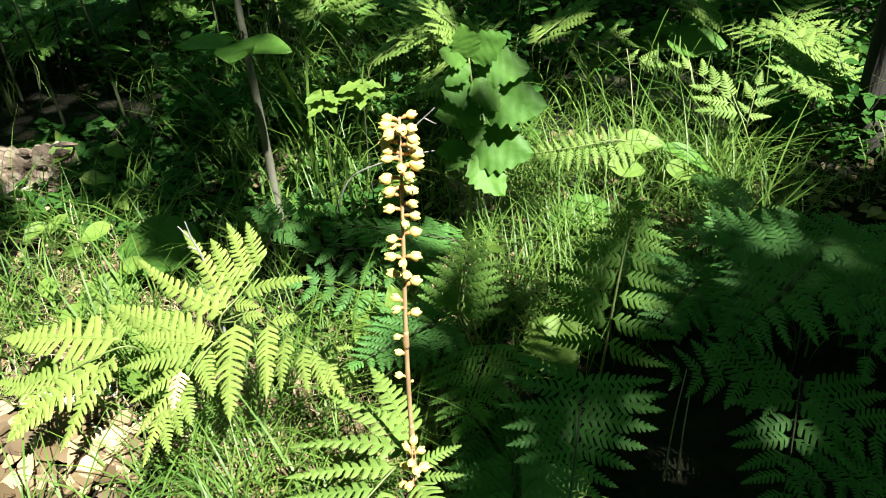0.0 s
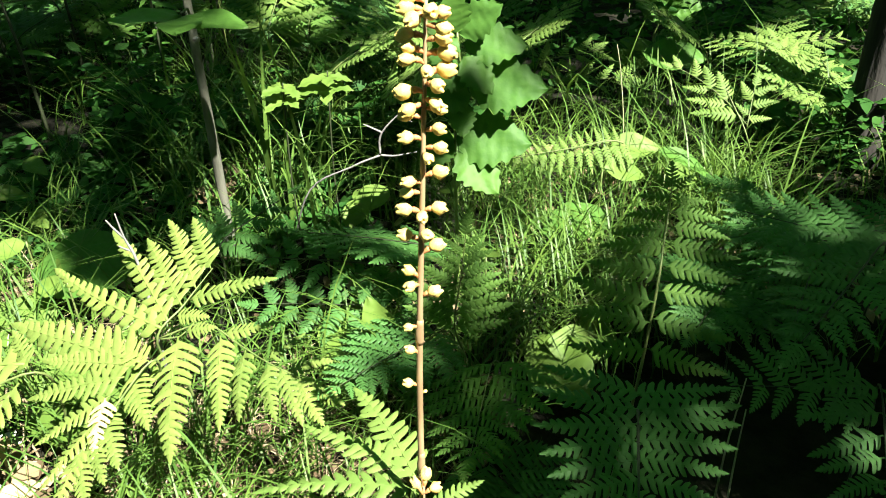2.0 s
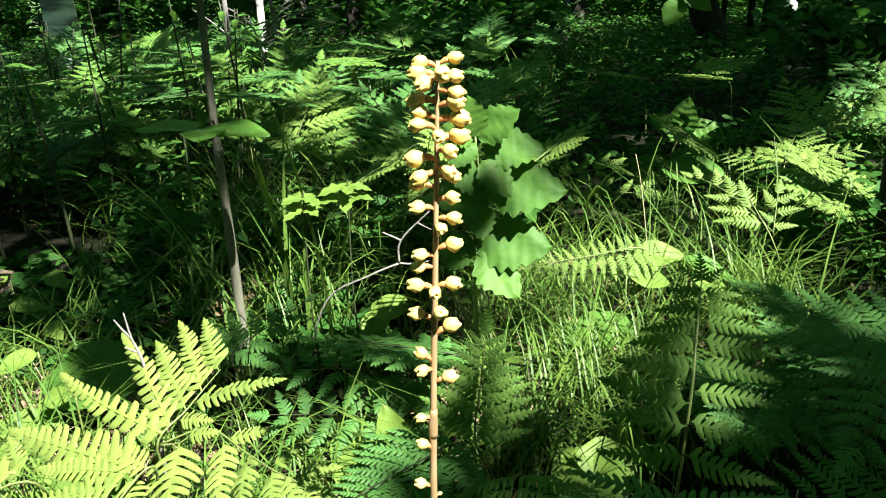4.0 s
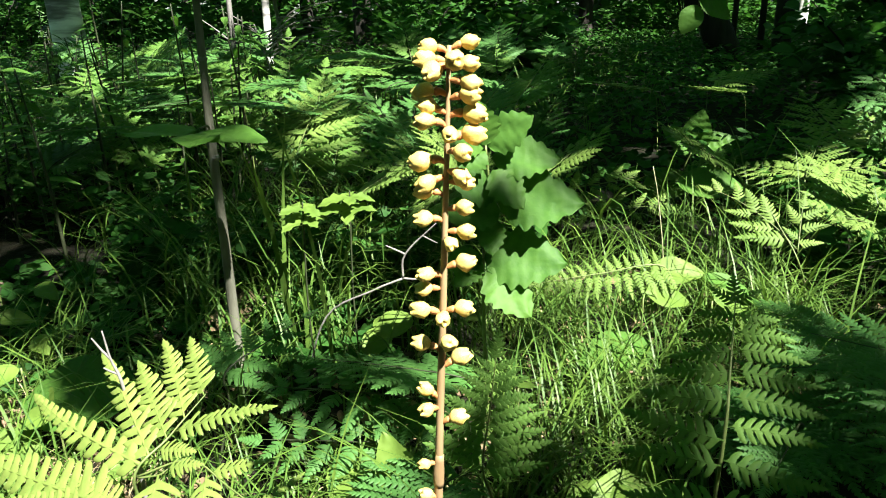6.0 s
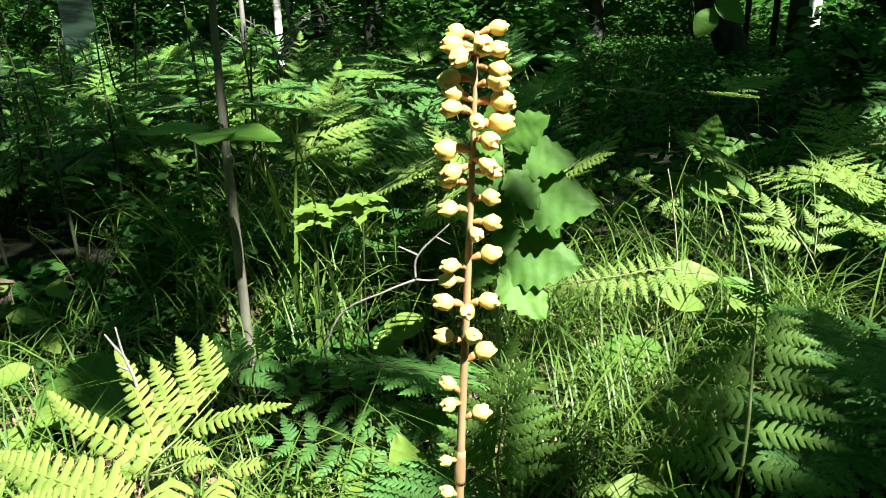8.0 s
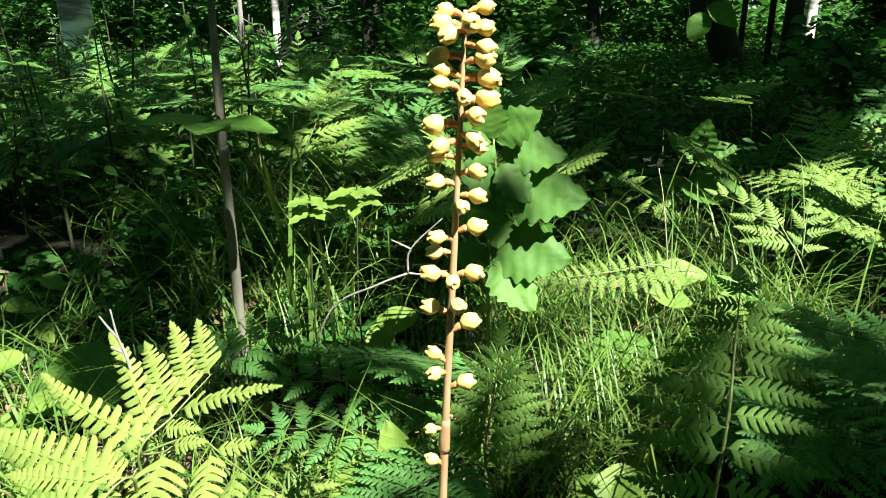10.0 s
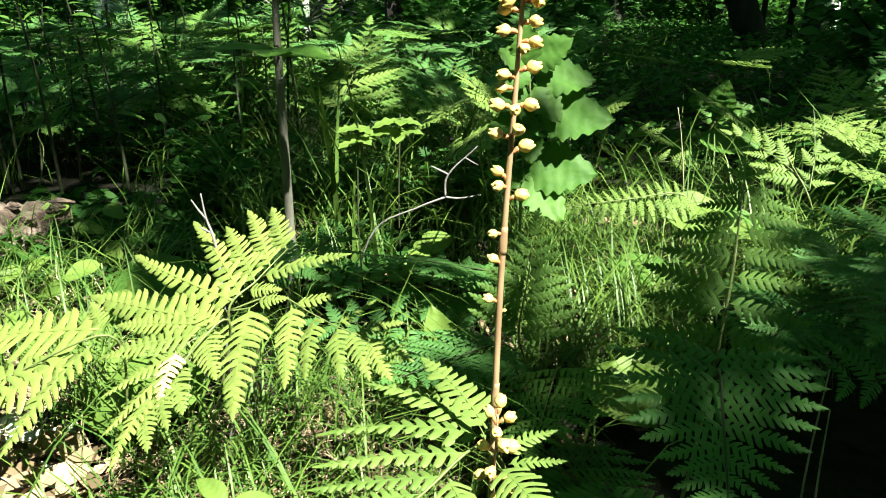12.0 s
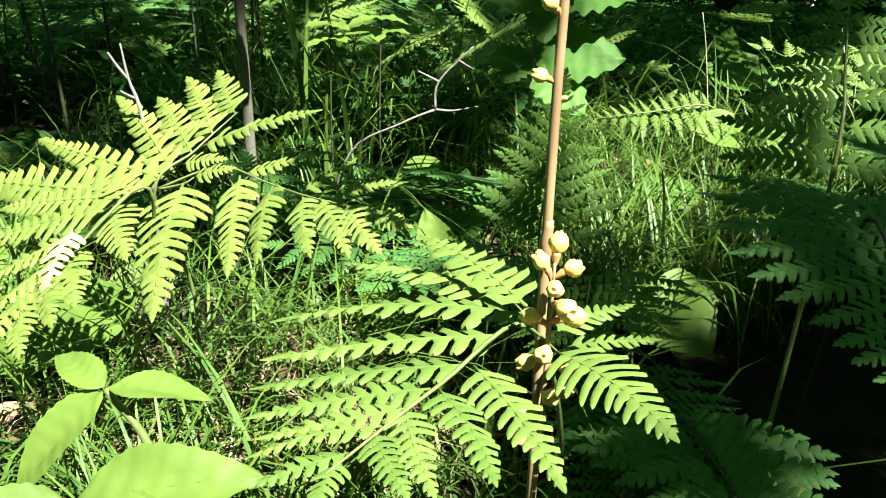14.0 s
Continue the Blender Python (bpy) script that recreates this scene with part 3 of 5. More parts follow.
for i, (x, y, h, r, a, b) in enumerate(((0.60, 1.7, 0.15, 0.22, 60, 1), (0.82, 1.95, 0.16, 0.24, 100, 1), (0.95, 1.8, 0.16, 0.24, 80, 1),
                         (0.70, 1.5, 0.1, 0.22, 110, 0), (-0.30, 1.55, 0.18, 0.22, 30, 1), (-0.45, 1.75, 0.2, 0.24, 80, 1), (-0.1, 1.6, 0.2, 0.24, 120, 1),
                         (-0.18, 1.42, 0.18, 0.2, 20, 1), (0.02, 1.5, 0.2, 0.2, 160, 1), (0.70, 1.48, 0.12, 0.18, 90, 1), (0.05, 1.72, 0.16, 0.2, 30, 0), (0.55, 1.85, 0.12, 0.2, 150, 0), (0.42, 2.0, 0.06, 0.14, 20, 0))):
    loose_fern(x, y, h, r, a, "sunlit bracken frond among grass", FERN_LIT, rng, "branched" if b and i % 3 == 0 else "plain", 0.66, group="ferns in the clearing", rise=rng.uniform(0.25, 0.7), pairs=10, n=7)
droop = random.Random(8)
for x, y, h, r, a, m in ((0.03, 0.82, 0.12, 0.15, -100, FERN_HALF), (0.0, 0.73, 0.09, 0.14, -60, FERN_SHADED), (0.08, 0.70, 0.07, 0.13, -120, FERN_SHADED)):
    loose_fern(x, y, h, r, a, "small bracken frond in the grass", m, droop, "plain", 0.62, group="ferns in the clearing", rise=0.0)
# Whole fronds take the lit tone to show sun on their tips.
for x, y, h, r, a in ((0.52, 2.66, 0.20, 0.20, 170), (0.66, 2.72, 0.21, 0.22, 10), (0.80, 2.66, 0.20, 0.20, 190), (1.28, 2.5, 0.16, 0.22, 20), (1.42, 2.45, 0.18, 0.22, 60)):
    loose_fern(x, y, h, r, a, "bracken frond with sunlit tips in deep shade", FERN_LIT, droop, "plain", 0.55, 9, "ferns in the clearing", 0.15, 8)
for i in range(46):
    x, y = droop.uniform(-1.7, -0.35), droop.uniform(1.9, 3.4)
    loose_fern(x, y, droop.uniform(0.18, 0.34), droop.uniform(0.2, 0.3), droop.uniform(200, 340), "layered bracken frond of the fern bed", FERN_SHADED if i % 4 else FERN_HALF, droop, "branched" if i % 3 == 0 else "plain", 0.62, 9, "fern bed", droop.uniform(-0.1, 0.15))
for i in range(165):
    x, y = rng.uniform(-2.6, 2.6), 1.75 + 3.0 * rng.random() ** 1.1
    if abs(x) > 0.35 + 0.62 * y or (x > 0.9 and y > 3.2):
        x *= 0.5
    if 0.10 < x / y < 0.46 and y > 1.75:
        continue
    faced = rng.random() < 0.7
    loose_fern(x, y, rng.uniform(0.12, 0.26) if faced else rng.uniform(0.18, 0.28), rng.uniform(0.17, 0.27), rng.uniform(35, 145) if faced else rng.uniform(0, 360), "bracken frond of the fern bed under the trees", FERN_SHADED if rng.random() < 0.55 else FERN_HALF, rng,
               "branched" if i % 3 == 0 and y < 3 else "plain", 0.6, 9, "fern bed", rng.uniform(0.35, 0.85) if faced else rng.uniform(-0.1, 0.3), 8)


# ---- orchids ----
def flower_mesh(name, seed):
    """A fleshy urn-shaped flower along +x, about a unit long, with a frilled mouth."""
    rng = random.Random(seed)
    prof = ((0.0, 0.16), (0.08, 0.27), (0.24, 0.39), (0.42, 0.46), (0.62, 0.46), (0.80, 0.39), (0.93, 0.30), (1.0, 0.22), (0.97, 0.13), (0.90, 0.07), (0.82, 0.01))
    k = 15
    verts, faces = [], []
    for i, (x, r) in enumerate(prof):
        for j in range(k):
            w = 2 * math.pi * j / k
            petal = 1 + (0.15 if 6 <= i <= 8 else 0.06) * math.cos(3 * w + seed)
            flare = (0.08 * math.cos(3 * w + seed) + 0.05 * math.cos(2 * w + 2 * seed)) if 6 <= i <= 8 else 0
            fold = noise.noise((2.4 * x, 1.6 * math.cos(w) + seed, 1.6 * math.sin(w) + 3 * seed))
            rr = r * petal * (1 + 0.30 * fold + 0.05 * (rng.random() - 0.5))
            verts.append(Vector((x + flare, rr * math.cos(w), rr * math.sin(w) * 0.92 - 0.10 * x * x + (0.05 if math.sin(w) < -0.5 and 1 < i < 5 else 0) * -1)))
    for i in range(len(prof) - 1):
        for j in range(k):
            faces.append((i * k + j, i * k + (j + 1) % k, (i + 1) * k + (j + 1) % k, (i + 1) * k + j))
    return mesh_of(name, verts, faces, PETAL)


FLOWERS = [flower_mesh("flower", s) for s in (1, 2, 3, 4, 5, 6)]
OVARIES = [mesh_of("ovary", *tube([(-0.58, 0, -0.12 * b), (-0.35, 0, -0.03), (-0.1, 0, 0.0), (0.06, 0, 0.0)], [0.09, 0.16, 0.22, 0.16], 8, 4), OVARY) for b in (0.5, 1.5)]


def orchid(label, stem, radius, flowers, seed, grow):
    """A leafless flower spike: a jointed stem and urn flowers as (height, turn in degrees, size, pitch)."""
    rng = random.Random(seed)
    base = Vector(stem[0])
    ob = thing("orchid", base, label, "orchid", "orchids")
    local = [Vector(p) - base for p in stem]
    line = curve_points(local, 120)
    part("stem", mesh_of("stem", *tube(local, [radius * 1.15, radius * 1.05, radius, radius * 0.92, radius * 0.72, radius * 0.42], 12, 12, 0.08, seed), STEM), ob)
    for z in (0.2, 0.42, 0.62):
        c = line[int(z * (len(line) - 1))]
        part("sheath", mesh_of("sheath", *tube([c - Vector((0, 0, 0.004)), c + Vector((0, 0, 0.004)), c + Vector((0.001, 0, 0.014))],
                                               [radius * 1.12, radius * 1.3, radius * 0.9], 10, 3), STEM), ob)
    for i, (z, turn, size, pitch) in enumerate(flowers):
        size *= grow * rng.uniform(0.88, 1.14)
        pitch += rng.uniform(-10, 8)
        turn += rng.uniform(-14, 14)
        c = min(line, key=lambda p: abs(p.z - (z - base.z)))
        a = radians(turn)
        d = Vector((math.cos(a) * math.cos(radians(pitch)), math.sin(a) * math.cos(radians(pitch)), math.sin(radians(pitch))))
        o = c + d * (size * 0.5 + radius * 0.6)
        f = part("flower", FLOWERS[rng.randrange(6)], ob, frame_of(o, d, Vector((0.2 * rng.uniform(-1, 1), 0.2 * rng.uniform(-1, 1), 1)), size))
        part("ovary", OVARIES[i % 2], f, label="orange-brown ovary")
    return ob


# height, turn (0 right, -90 towards the path), size, pitch
SPIKE = [(0.5662, 5, 0.011, 10), (0.565, 195, 0.010, 15), (0.561, 205, 0.012, 5), (0.560, 235, 0.012, -5), (0.5606, -65, 0.011, 10), (0.558, -20, 0.010, 5),
         (0.5537, -5, 0.012, -5), (0.5488, 190, 0.012, 0), (0.5455, -15, 0.011, 5), (0.540, -10, 0.012, 0), (0.5398, 200, 0.012, 20), (0.535, 215, 0.011, 10),
         (0.5324, -80, 0.010, 0), (0.529, 0, 0.0125, 10), (0.5234, -45, 0.010, 0), (0.520, 190, 0.012, 0), (0.516, -55, 0.010, -5), (0.513, 200, 0.011, -5),
         (0.510, -10, 0.011, 0), (0.5046, 185, 0.011, 5), (0.498, -25, 0.011, 10), (0.493, 185, 0.012, 0), (0.488, 5, 0.010, 5)]
LOWER = [(0.485, -80, 0.010, 0), (0.471, 0, 0.012, 20),
         (0.467, 220, 0.010, 20), (0.461, 205, 0.010, 0), (0.450, -85, 0.009, 0), (0.449, 190, 0.011, 10), (0.450, -10, 0.011, 5), (0.434, -60, 0.010, 20),
         (0.431, 185, 0.011, 20), (0.422, -5, 0.012, 35), (0.405, 195, 0.009, 40), (0.401, 225, 0.010, 10), (0.392, 0, 0.012, 25), (0.370, 190, 0.009, 15),
         (0.350, 200, 0.009, 35), (0.324, 190, 0.009, 20), (0.316, 30, 0.004, 20)]
orchid("tall leafless orchid spike with pale yellow urn-shaped flowers", [(-0.033, 0.535, -0.02), (-0.033, 0.54, 0.1), (-0.032, 0.545, 0.24), (-0.0295, 0.549, 0.35), (-0.024, 0.553, 0.46), (-0.0185, 0.556, 0.5672)],
       0.0023, SPIKE + LOWER, 1, 0.73)
LOW = [(0.252, 80, 0.009, 60), (0.246, 150, 0.009, 45), (0.247, 15, 0.010, 30), (0.243, -90, 0.009, 10), (0.236, -60, 0.010, 0), (0.226, 170, 0.010, 25),
       (0.228, 5, 0.011, 15), (0.215, -100, 0.009, 10), (0.211, 195, 0.009, 0), (0.208, -10, 0.010, -5), (0.195, -80, 0.009, 15), (0.194, 10, 0.009, 10),
       (0.186, 195, 0.009, 5), (0.176, 200, 0.009, 10)]
orchid("short thin orchid spike with crowded pale flowers", [(-0.040, 0.50, -0.02), (-0.037, 0.51, 0.1), (-0.032, 0.52, 0.18), (-0.029, 0.528, 0.253)], 0.0014, LOW, 2, 0.86)

# ---- saplings and broad-leaved plants ----
OAK_LEAF = broad_leaf_mesh("leaf", 0.38, BROAD, 6, 0.10, 0.05, 0.1, 84, 0.0, 0.002)
PLAIN_LEAF = broad_leaf_mesh("leaf", 0.3, PALE, 16, 0.03, 0.18, 0.2, 48)
HEART_LEAF = broad_leaf_mesh("leaf", 0.46, PALE, 14, 0.02, 0.1, 0.14, 48, 0.25, 0.0025)
HERB_LEAF = broad_leaf_mesh("leaf", 0.23, PALE, 11, 0.03, 0.22, 0.24, 66, 0.0, 0.010)
HERB_BROAD = broad_leaf_mesh("leaf", 0.34, BROAD, 18, 0.02, 0.22, 0.12, 48, 0.0, 0.02)
# Heart leaf again in a darker green, with shade put into the colour.
SHADE_LEAF = broad_leaf_mesh("leaf", 0.44, BROAD, 12, 0.02, 0.1, 0.14, 48, 0.2, 0.003)
SLIM_LEAF = broad_leaf_mesh("leaf", 0.15, BROAD, 9, 0.03, 0.2, 0.3, 24)
HANG_LEAF = broad_leaf_mesh("leaf", 0.42, BROAD, 14, 0.02, 0.16, 0.2, 40, 0.1, 0.004)
LONG_LEAF = broad_leaf_mesh("leaf", 0.17, BROAD, 0, 0, 0.25, 0.35, 20)


def leafy(name, label, category, base, stalks, leaves, mesh, bark, group=""):
    """A plant of stalks (points, radii) and leaves (place, direction, upward side, length)."""
    base = Vector(base)
    ob = thing(name, base, label, category, group)
    for pts, radii in stalks:
        part("stem", mesh_of("stem", *tube([Vector(p) - base for p in pts], radii, 8, 6, 0.06), bark), ob)
    for p, d, up, l in leaves:
        part("leaf", mesh, ob, frame_of(Vector(p) - base, d, up, l))
    return ob


sapling = leafy("sapling", "thin grey-barked sapling with a few large leaves", "sapling", (-0.39, 1.2, 0.06),
      [([(-0.39, 1.2, 0.05), (-0.388, 1.2, 0.25), (-0.388, 1.2, 0.43), (-0.384, 1.2, 0.6), (-0.375, 1.21, 1.2), (-0.36, 1.25, 2.4)], [0.0085, 0.0070, 0.0060, 0.0050, 0.0042, 0.003]),
       ([(-0.388, 1.2, 0.43), (-0.37, 1.15, 0.45), (-0.36, 1.1, 0.455)], [0.002, 0.0015, 0.001])],
      [((-0.36, 1.1, 0.452), (-1, -0.25, 0.06), (0.05, -0.1, 1), 0.09), ((-0.36, 1.1, 0.45), (0.25, -0.9, 0.02), (0.0, -0.12, 1), 0.085),
       ((-0.36, 1.1, 0.45), (1, -0.2, -0.05), (0.05, -0.18, 1), 0.09)], broad_leaf_mesh("leaf", 0.34, BROAD, 0, 0, 0.06, 0.06, 24), BARK)
for z in (0.531, 0.40):
    part("bark_ring", mesh_of("bark_ring", *tube([(0.004, 0, z - 0.064), (0.004, 0, z - 0.060), (0.004, 0, z - 0.056)], [0.0053, 0.0070, 0.0053], 10, 3, 0.1), TWIG), sapling, label="pale ring scar in the bark")
leafy("oak_seedling", "oak seedling with large wavy-edged leaves", "seedling", (-0.015, 1.07, ground_height(-0.015, 1.07)),
      [([(-0.015, 1.07, 0.03), (-0.018, 1.06, 0.18), (-0.018, 1.055, 0.30), (-0.010, 1.06, 0.37), (-0.014, 1.06, 0.436)], [0.003, 0.0025, 0.002, 0.0018, 0.0013])],
      [((-0.020, 1.055, 0.305), (0.97, -0.22, 0.02), (0.02, -0.80, 0.6), 0.100), ((-0.014, 1.045, 0.294), (0.66, -0.50, -0.55), (0.1, -0.72, 0.68), 0.078),
       ((-0.018, 1.055, 0.303), (-0.95, -0.30, -0.03), (-0.1, -0.7, 0.7), 0.05), ((-0.022, 1.055, 0.302), (-0.55, -0.55, -0.45), (0.0, -0.8, 0.6), 0.046),
       ((-0.004, 1.065, 0.372), (0.96, -0.22, 0.04), (0.05, -0.75, 0.65), 0.102), ((-0.008, 1.072, 0.418), (0.97, -0.10, 0.05), (0.0, -0.7, 0.7), 0.080),
       ((-0.008, 1.055, 0.408), (0.60, -0.40, -0.60), (0.15, -0.8, 0.55), 0.058), ((0.000, 1.058, 0.378), (-0.80, -0.40, 0.40), (-0.1, -0.8, 0.6), 0.060),
       ((-0.014, 1.060, 0.434), (-0.12, -0.30, 0.85), (0.1, -0.9, 0.3), 0.055), ((-0.014, 1.062, 0.434), (0.76, -0.20, 0.55), (0.0, -0.85, 0.5), 0.064),
       ((-0.016, 1.060, 0.432), (-0.66, -0.50, 0.45), (0.0, -0.8, 0.6), 0.048), ((-0.014, 1.058, 0.430), (-0.60, -0.50, -0.45), (0.0, -0.75, 0.65), 0.046),
       ((0.004, 1.055, 0.361), (-0.95, -0.30, 0.05), (0.0, -0.7, 0.7), 0.070), ((-0.012, 1.058, 0.352), (0.10, -0.70, -0.60), (0.1, -0.75, 0.65), 0.050)], OAK_LEAF, STALK)
LOBED_LEAF = broad_leaf_mesh("leaf", 0.30, PALE, 3, 0.20, 0.14, 0.22, 36)
for x, y, z, turn, size in ((-0.268, 1.19, 0.326, 20, 0.044), (-0.208, 1.22, 0.334, 65, 0.048)):
    tip = Vector((x, y, z))
    whorl = []
    for tier, count in ((0.0, 5), (0.016, 4)):
        for k in range(count):
            w = radians(turn + 360 * k / count + 40 * (tier > 0) + 9 * math.sin(5 * k + turn))
            whorl.append((tip + Vector((0, 0, tier - 0.012)), (math.cos(w), math.sin(w), 0.10 * math.sin(3 * k + turn) + 4 * tier), (0.1 * math.sin(4 * k), -0.32, 1), size * (0.78 + 0.11 * ((3 * k) % 4) - 9 * tier)))
    leafy("woodland_herb", "sunlit whorl of lobed pale green leaves on a thin stalk", "herb", (x, y, ground_height(x, y)),
          [([(x, y, 0.03), (x - 0.005, y, 0.18), tip, tip + Vector((0, 0, 0.006))], [0.0016, 0.0012, 0.001, 0.0008])], whorl, LOBED_LEAF, DARK_STALK)
LEFT_HERBS = [(-0.47, 0.9, 0.07, 0.09, 215), (-0.80, 1.25, 0.14, 0.055, 20), (-0.72, 1.22, 0.12, 0.05, 320), (-0.83, 1.15, 0.1, 0.05, 250), (-0.66, 1.1, 0.13, 0.06, 220), (-0.62, 1.08, 0.11, 0.06, 300),
              (-0.70, 1.06, 0.10, 0.055, 180), (-0.9, 1.4, 0.14, 0.07, 240), (-0.84, 1.42, 0.13, 0.06, 330), (-0.62, 0.92, 0.1, 0.06, 250), (-0.55, 1.0, 0.12, 0.055, 190), (-0.72, 0.98, 0.1, 0.05, 300),
              (-0.6, 0.8, 0.08, 0.05, 210), (-0.78, 1.15, 0.12, 0.05, 260), (-0.40, 0.82, 0.09, 0.12, 200)]
RIGHT_HERBS = [(0.14, 0.66, 0.08, 0.05, 250), (0.11, 0.59, 0.05, 0.05, 280), (-0.18, 1.3, 0.1, 0.075, 250), (-0.19, 1.33, 0.11, 0.06, 280),
               (-0.13, 0.97, 0.1, 0.11, 250), (-0.13, 0.93, 0.09, 0.10, 260), (0.09, 0.9, 0.09, 0.09, 300), (0.14, 0.95, 0.1, 0.06, 320), (0.2, 1.2, 0.2, 0.075, 10), (0.30, 1.22, 0.18, 0.07, 20),
               (0.02, 0.93, 0.2, 0.05, 80), (0.45, 1.62, 0.2, 0.06, 80), (-0.02, 1.25, 0.14, 0.07, 120), (0.5, 1.15, 0.14, 0.08, 200)]
for x, y, z, s, a in LEFT_HERBS + RIGHT_HERBS:
    d = Vector((math.cos(radians(a)), math.sin(radians(a)), -0.15))
    leafy("ground_herb", "low broad pale green leaf on a short stalk", "herb", (x, y, ground_height(x, y)),
          [([(x, y, ground_height(x, y) - 0.01), (x, y, z)], [0.0018, 0.0012])], [((x, y, z), d, (rng.uniform(-0.3, 0.3), -0.55, 0.85), s)], HEART_LEAF if s > 0.08 else PLAIN_LEAF, STALK, "low leaves")
for place, d, up, size, mesh, label in (
        ((0.200, 1.18, 0.125), (-1.0, -0.12, -0.10), (0.12, -0.35, 0.92), 0.092, SHADE_LEAF, "broad heart-shaped leaf shaded by grass"),
        ((-0.140, 1.24, 0.140), (-0.95, -0.2, -0.2), (0.0, -0.6, 0.8), 0.052, HEART_LEAF, "small heart-shaped leaf, half in sun"),
        ((0.225, 1.30, 0.192), (0.97, -0.1, 0.14), (0.0, -0.6, 0.8), 0.085, PLAIN_LEAF, "pale pointed leaf in full sun"),
        ((0.300, 1.30, 0.188), (0.93, -0.15, -0.18), (0.0, -0.3, 0.95), 0.115, LONG_LEAF, "long arching leaf in half shade"),
        ((0.152, 0.90, 0.085), (-0.88, -0.2, 0.34), (0.15, -0.60, 0.78), 0.062, HEART_LEAF, "pale broad leaf with a fern's shadow on it"),
        ((-0.093, 0.87, 0.105), (-0.3, -0.05, 0.95), (0.1, -0.92, 0.35), 0.075, PLAIN_LEAF, "upright pale leaf behind the orchid"),
        ((-0.50, 1.06, 0.115), (-1.0, -0.05, 0.02), (-0.05, -0.45, 0.9), 0.14, SHADE_LEAF, "large dull leaf in tree shade"),
        ((-0.60, 1.00, 0.075), (-0.5, -0.5, -0.3), (0.0, -0.7, 0.7), 0.10, HEART_LEAF, "large pale leaf hanging low"),
        ((0.40, 1.80, 0.215), (0.9, -0.2, 0.05), (0.0, -0.5, 0.85), 0.115, SHADE_LEAF, "broad dark leaf in tree shade"),
        ((0.43, 1.95, 0.19), (-0.8, -0.4, -0.1), (0.1, -0.6, 0.8), 0.11, SHADE_LEAF, "broad dark leaf in tree shade"),
        ((-0.44, 1.02, 0.06), (-0.6, -0.6, -0.1), (0.1, -0.6, 0.8), 0.075, PLAIN_LEAF, "pale leaf lit at the fern's edge")):
    foot = Vector((place[0] + 0.01, place[1] + 0.015, ground_height(place[0], place[1])))
    leafy("ground_herb", label, "herb", foot, [([foot - Vector((0, 0, 0.01)), (foot + Vector(place)) / 2 + Vector((0.006, 0, 0.01)), place], [0.0018, 0.0015, 0.0011])],
          [(place, d, up, size)], mesh, STALK, "low leaves")
V = Vector((0.545, 2.33, 0.178))
leafy("woodland_herb", "three-leaved herb with broad ribbed leaves in half shade", "herb", (0.53, 2.35, ground_height(0.53, 2.35)),
      [([(0.53, 2.35, 0.09), (0.532, 2.34, 0.14), V], [0.003, 0.0025, 0.002])],
      [(V, (-0.66, -0.15, 0.62), (0.3, -0.8, 0.5), 0.115), (V, (0.12, -0.2, 0.95), (-0.2, -0.9, 0.25), 0.125), (V, (0.92, -0.2, 0.38), (-0.1, -0.75, 0.6), 0.125)], HERB_BROAD, STALK)
for label, pts in (("thin pale upright grass stalk", [(0.244, 0.692, 0.0), (0.243, 0.692, 0.12), (0.246, 0.69, 0.215)]), ("thin pale upright grass stalk", [(0.262, 0.70, 0.0), (0.258, 0.70, 0.1), (0.257, 0.70, 0.17)]),
                   ("dry grass stalk with a narrow seed head", [(0.262, 1.36, 0.04), (0.262, 1.363, 0.18), (0.248, 1.363, 0.29), (0.236, 1.36, 0.345)])):
    foot = Vector(pts[0])
    stalk = thing("grass_stalk", foot, label, "grass", "dry stalks")
    part("stem", mesh_of("stem", *tube([Vector(p) - foot for p in pts], [0.0011, 0.0009, 0.0006], 6, 5, 0.1), TWIG_PALE), stalk)
J = Vector((-0.184, 0.45, 0.231))
leafy("woodland_herb", "pale three-leaved herb beside the path", "herb", (-0.17, 0.45, -0.01),
      [([(-0.165, 0.45, -0.02), (-0.17, 0.45, 0.12), (-0.170, 0.45, 0.200), J], [0.0022, 0.002, 0.0016, 0.0012])],
      [(J, (-0.55, -0.5, -0.45), (-0.3, -0.6, 0.7), 0.044), (J, (0.97, 0.1, 0.08), (0.1, -0.1, 1.0), 0.034), (J, (-0.7, 0.3, 0.30), (0.1, -0.45, 0.9), 0.028)], HERB_LEAF, STALK)
K = Vector((-0.182, 0.42, 0.208))
leafy("woodland_herb", "broad bright green leaves close to the path", "herb", (-0.19, 0.42, -0.01),
      [([(-0.19, 0.42, -0.02), (-0.188, 0.42, 0.1), K], [0.0022, 0.0016, 0.0012])],
      [(K, (0.95, 0.0, 0.32), (-0.15, -0.55, 0.8), 0.058), (K, (0.8, -0.45, -0.05), (-0.1, -0.4, 0.9), 0.06), (K, (-0.7, -0.4, 0.0), (0.1, -0.5, 0.8), 0.05)], HERB_LEAF, STALK)
H = Vector((0.398, 1.8, 0.572))
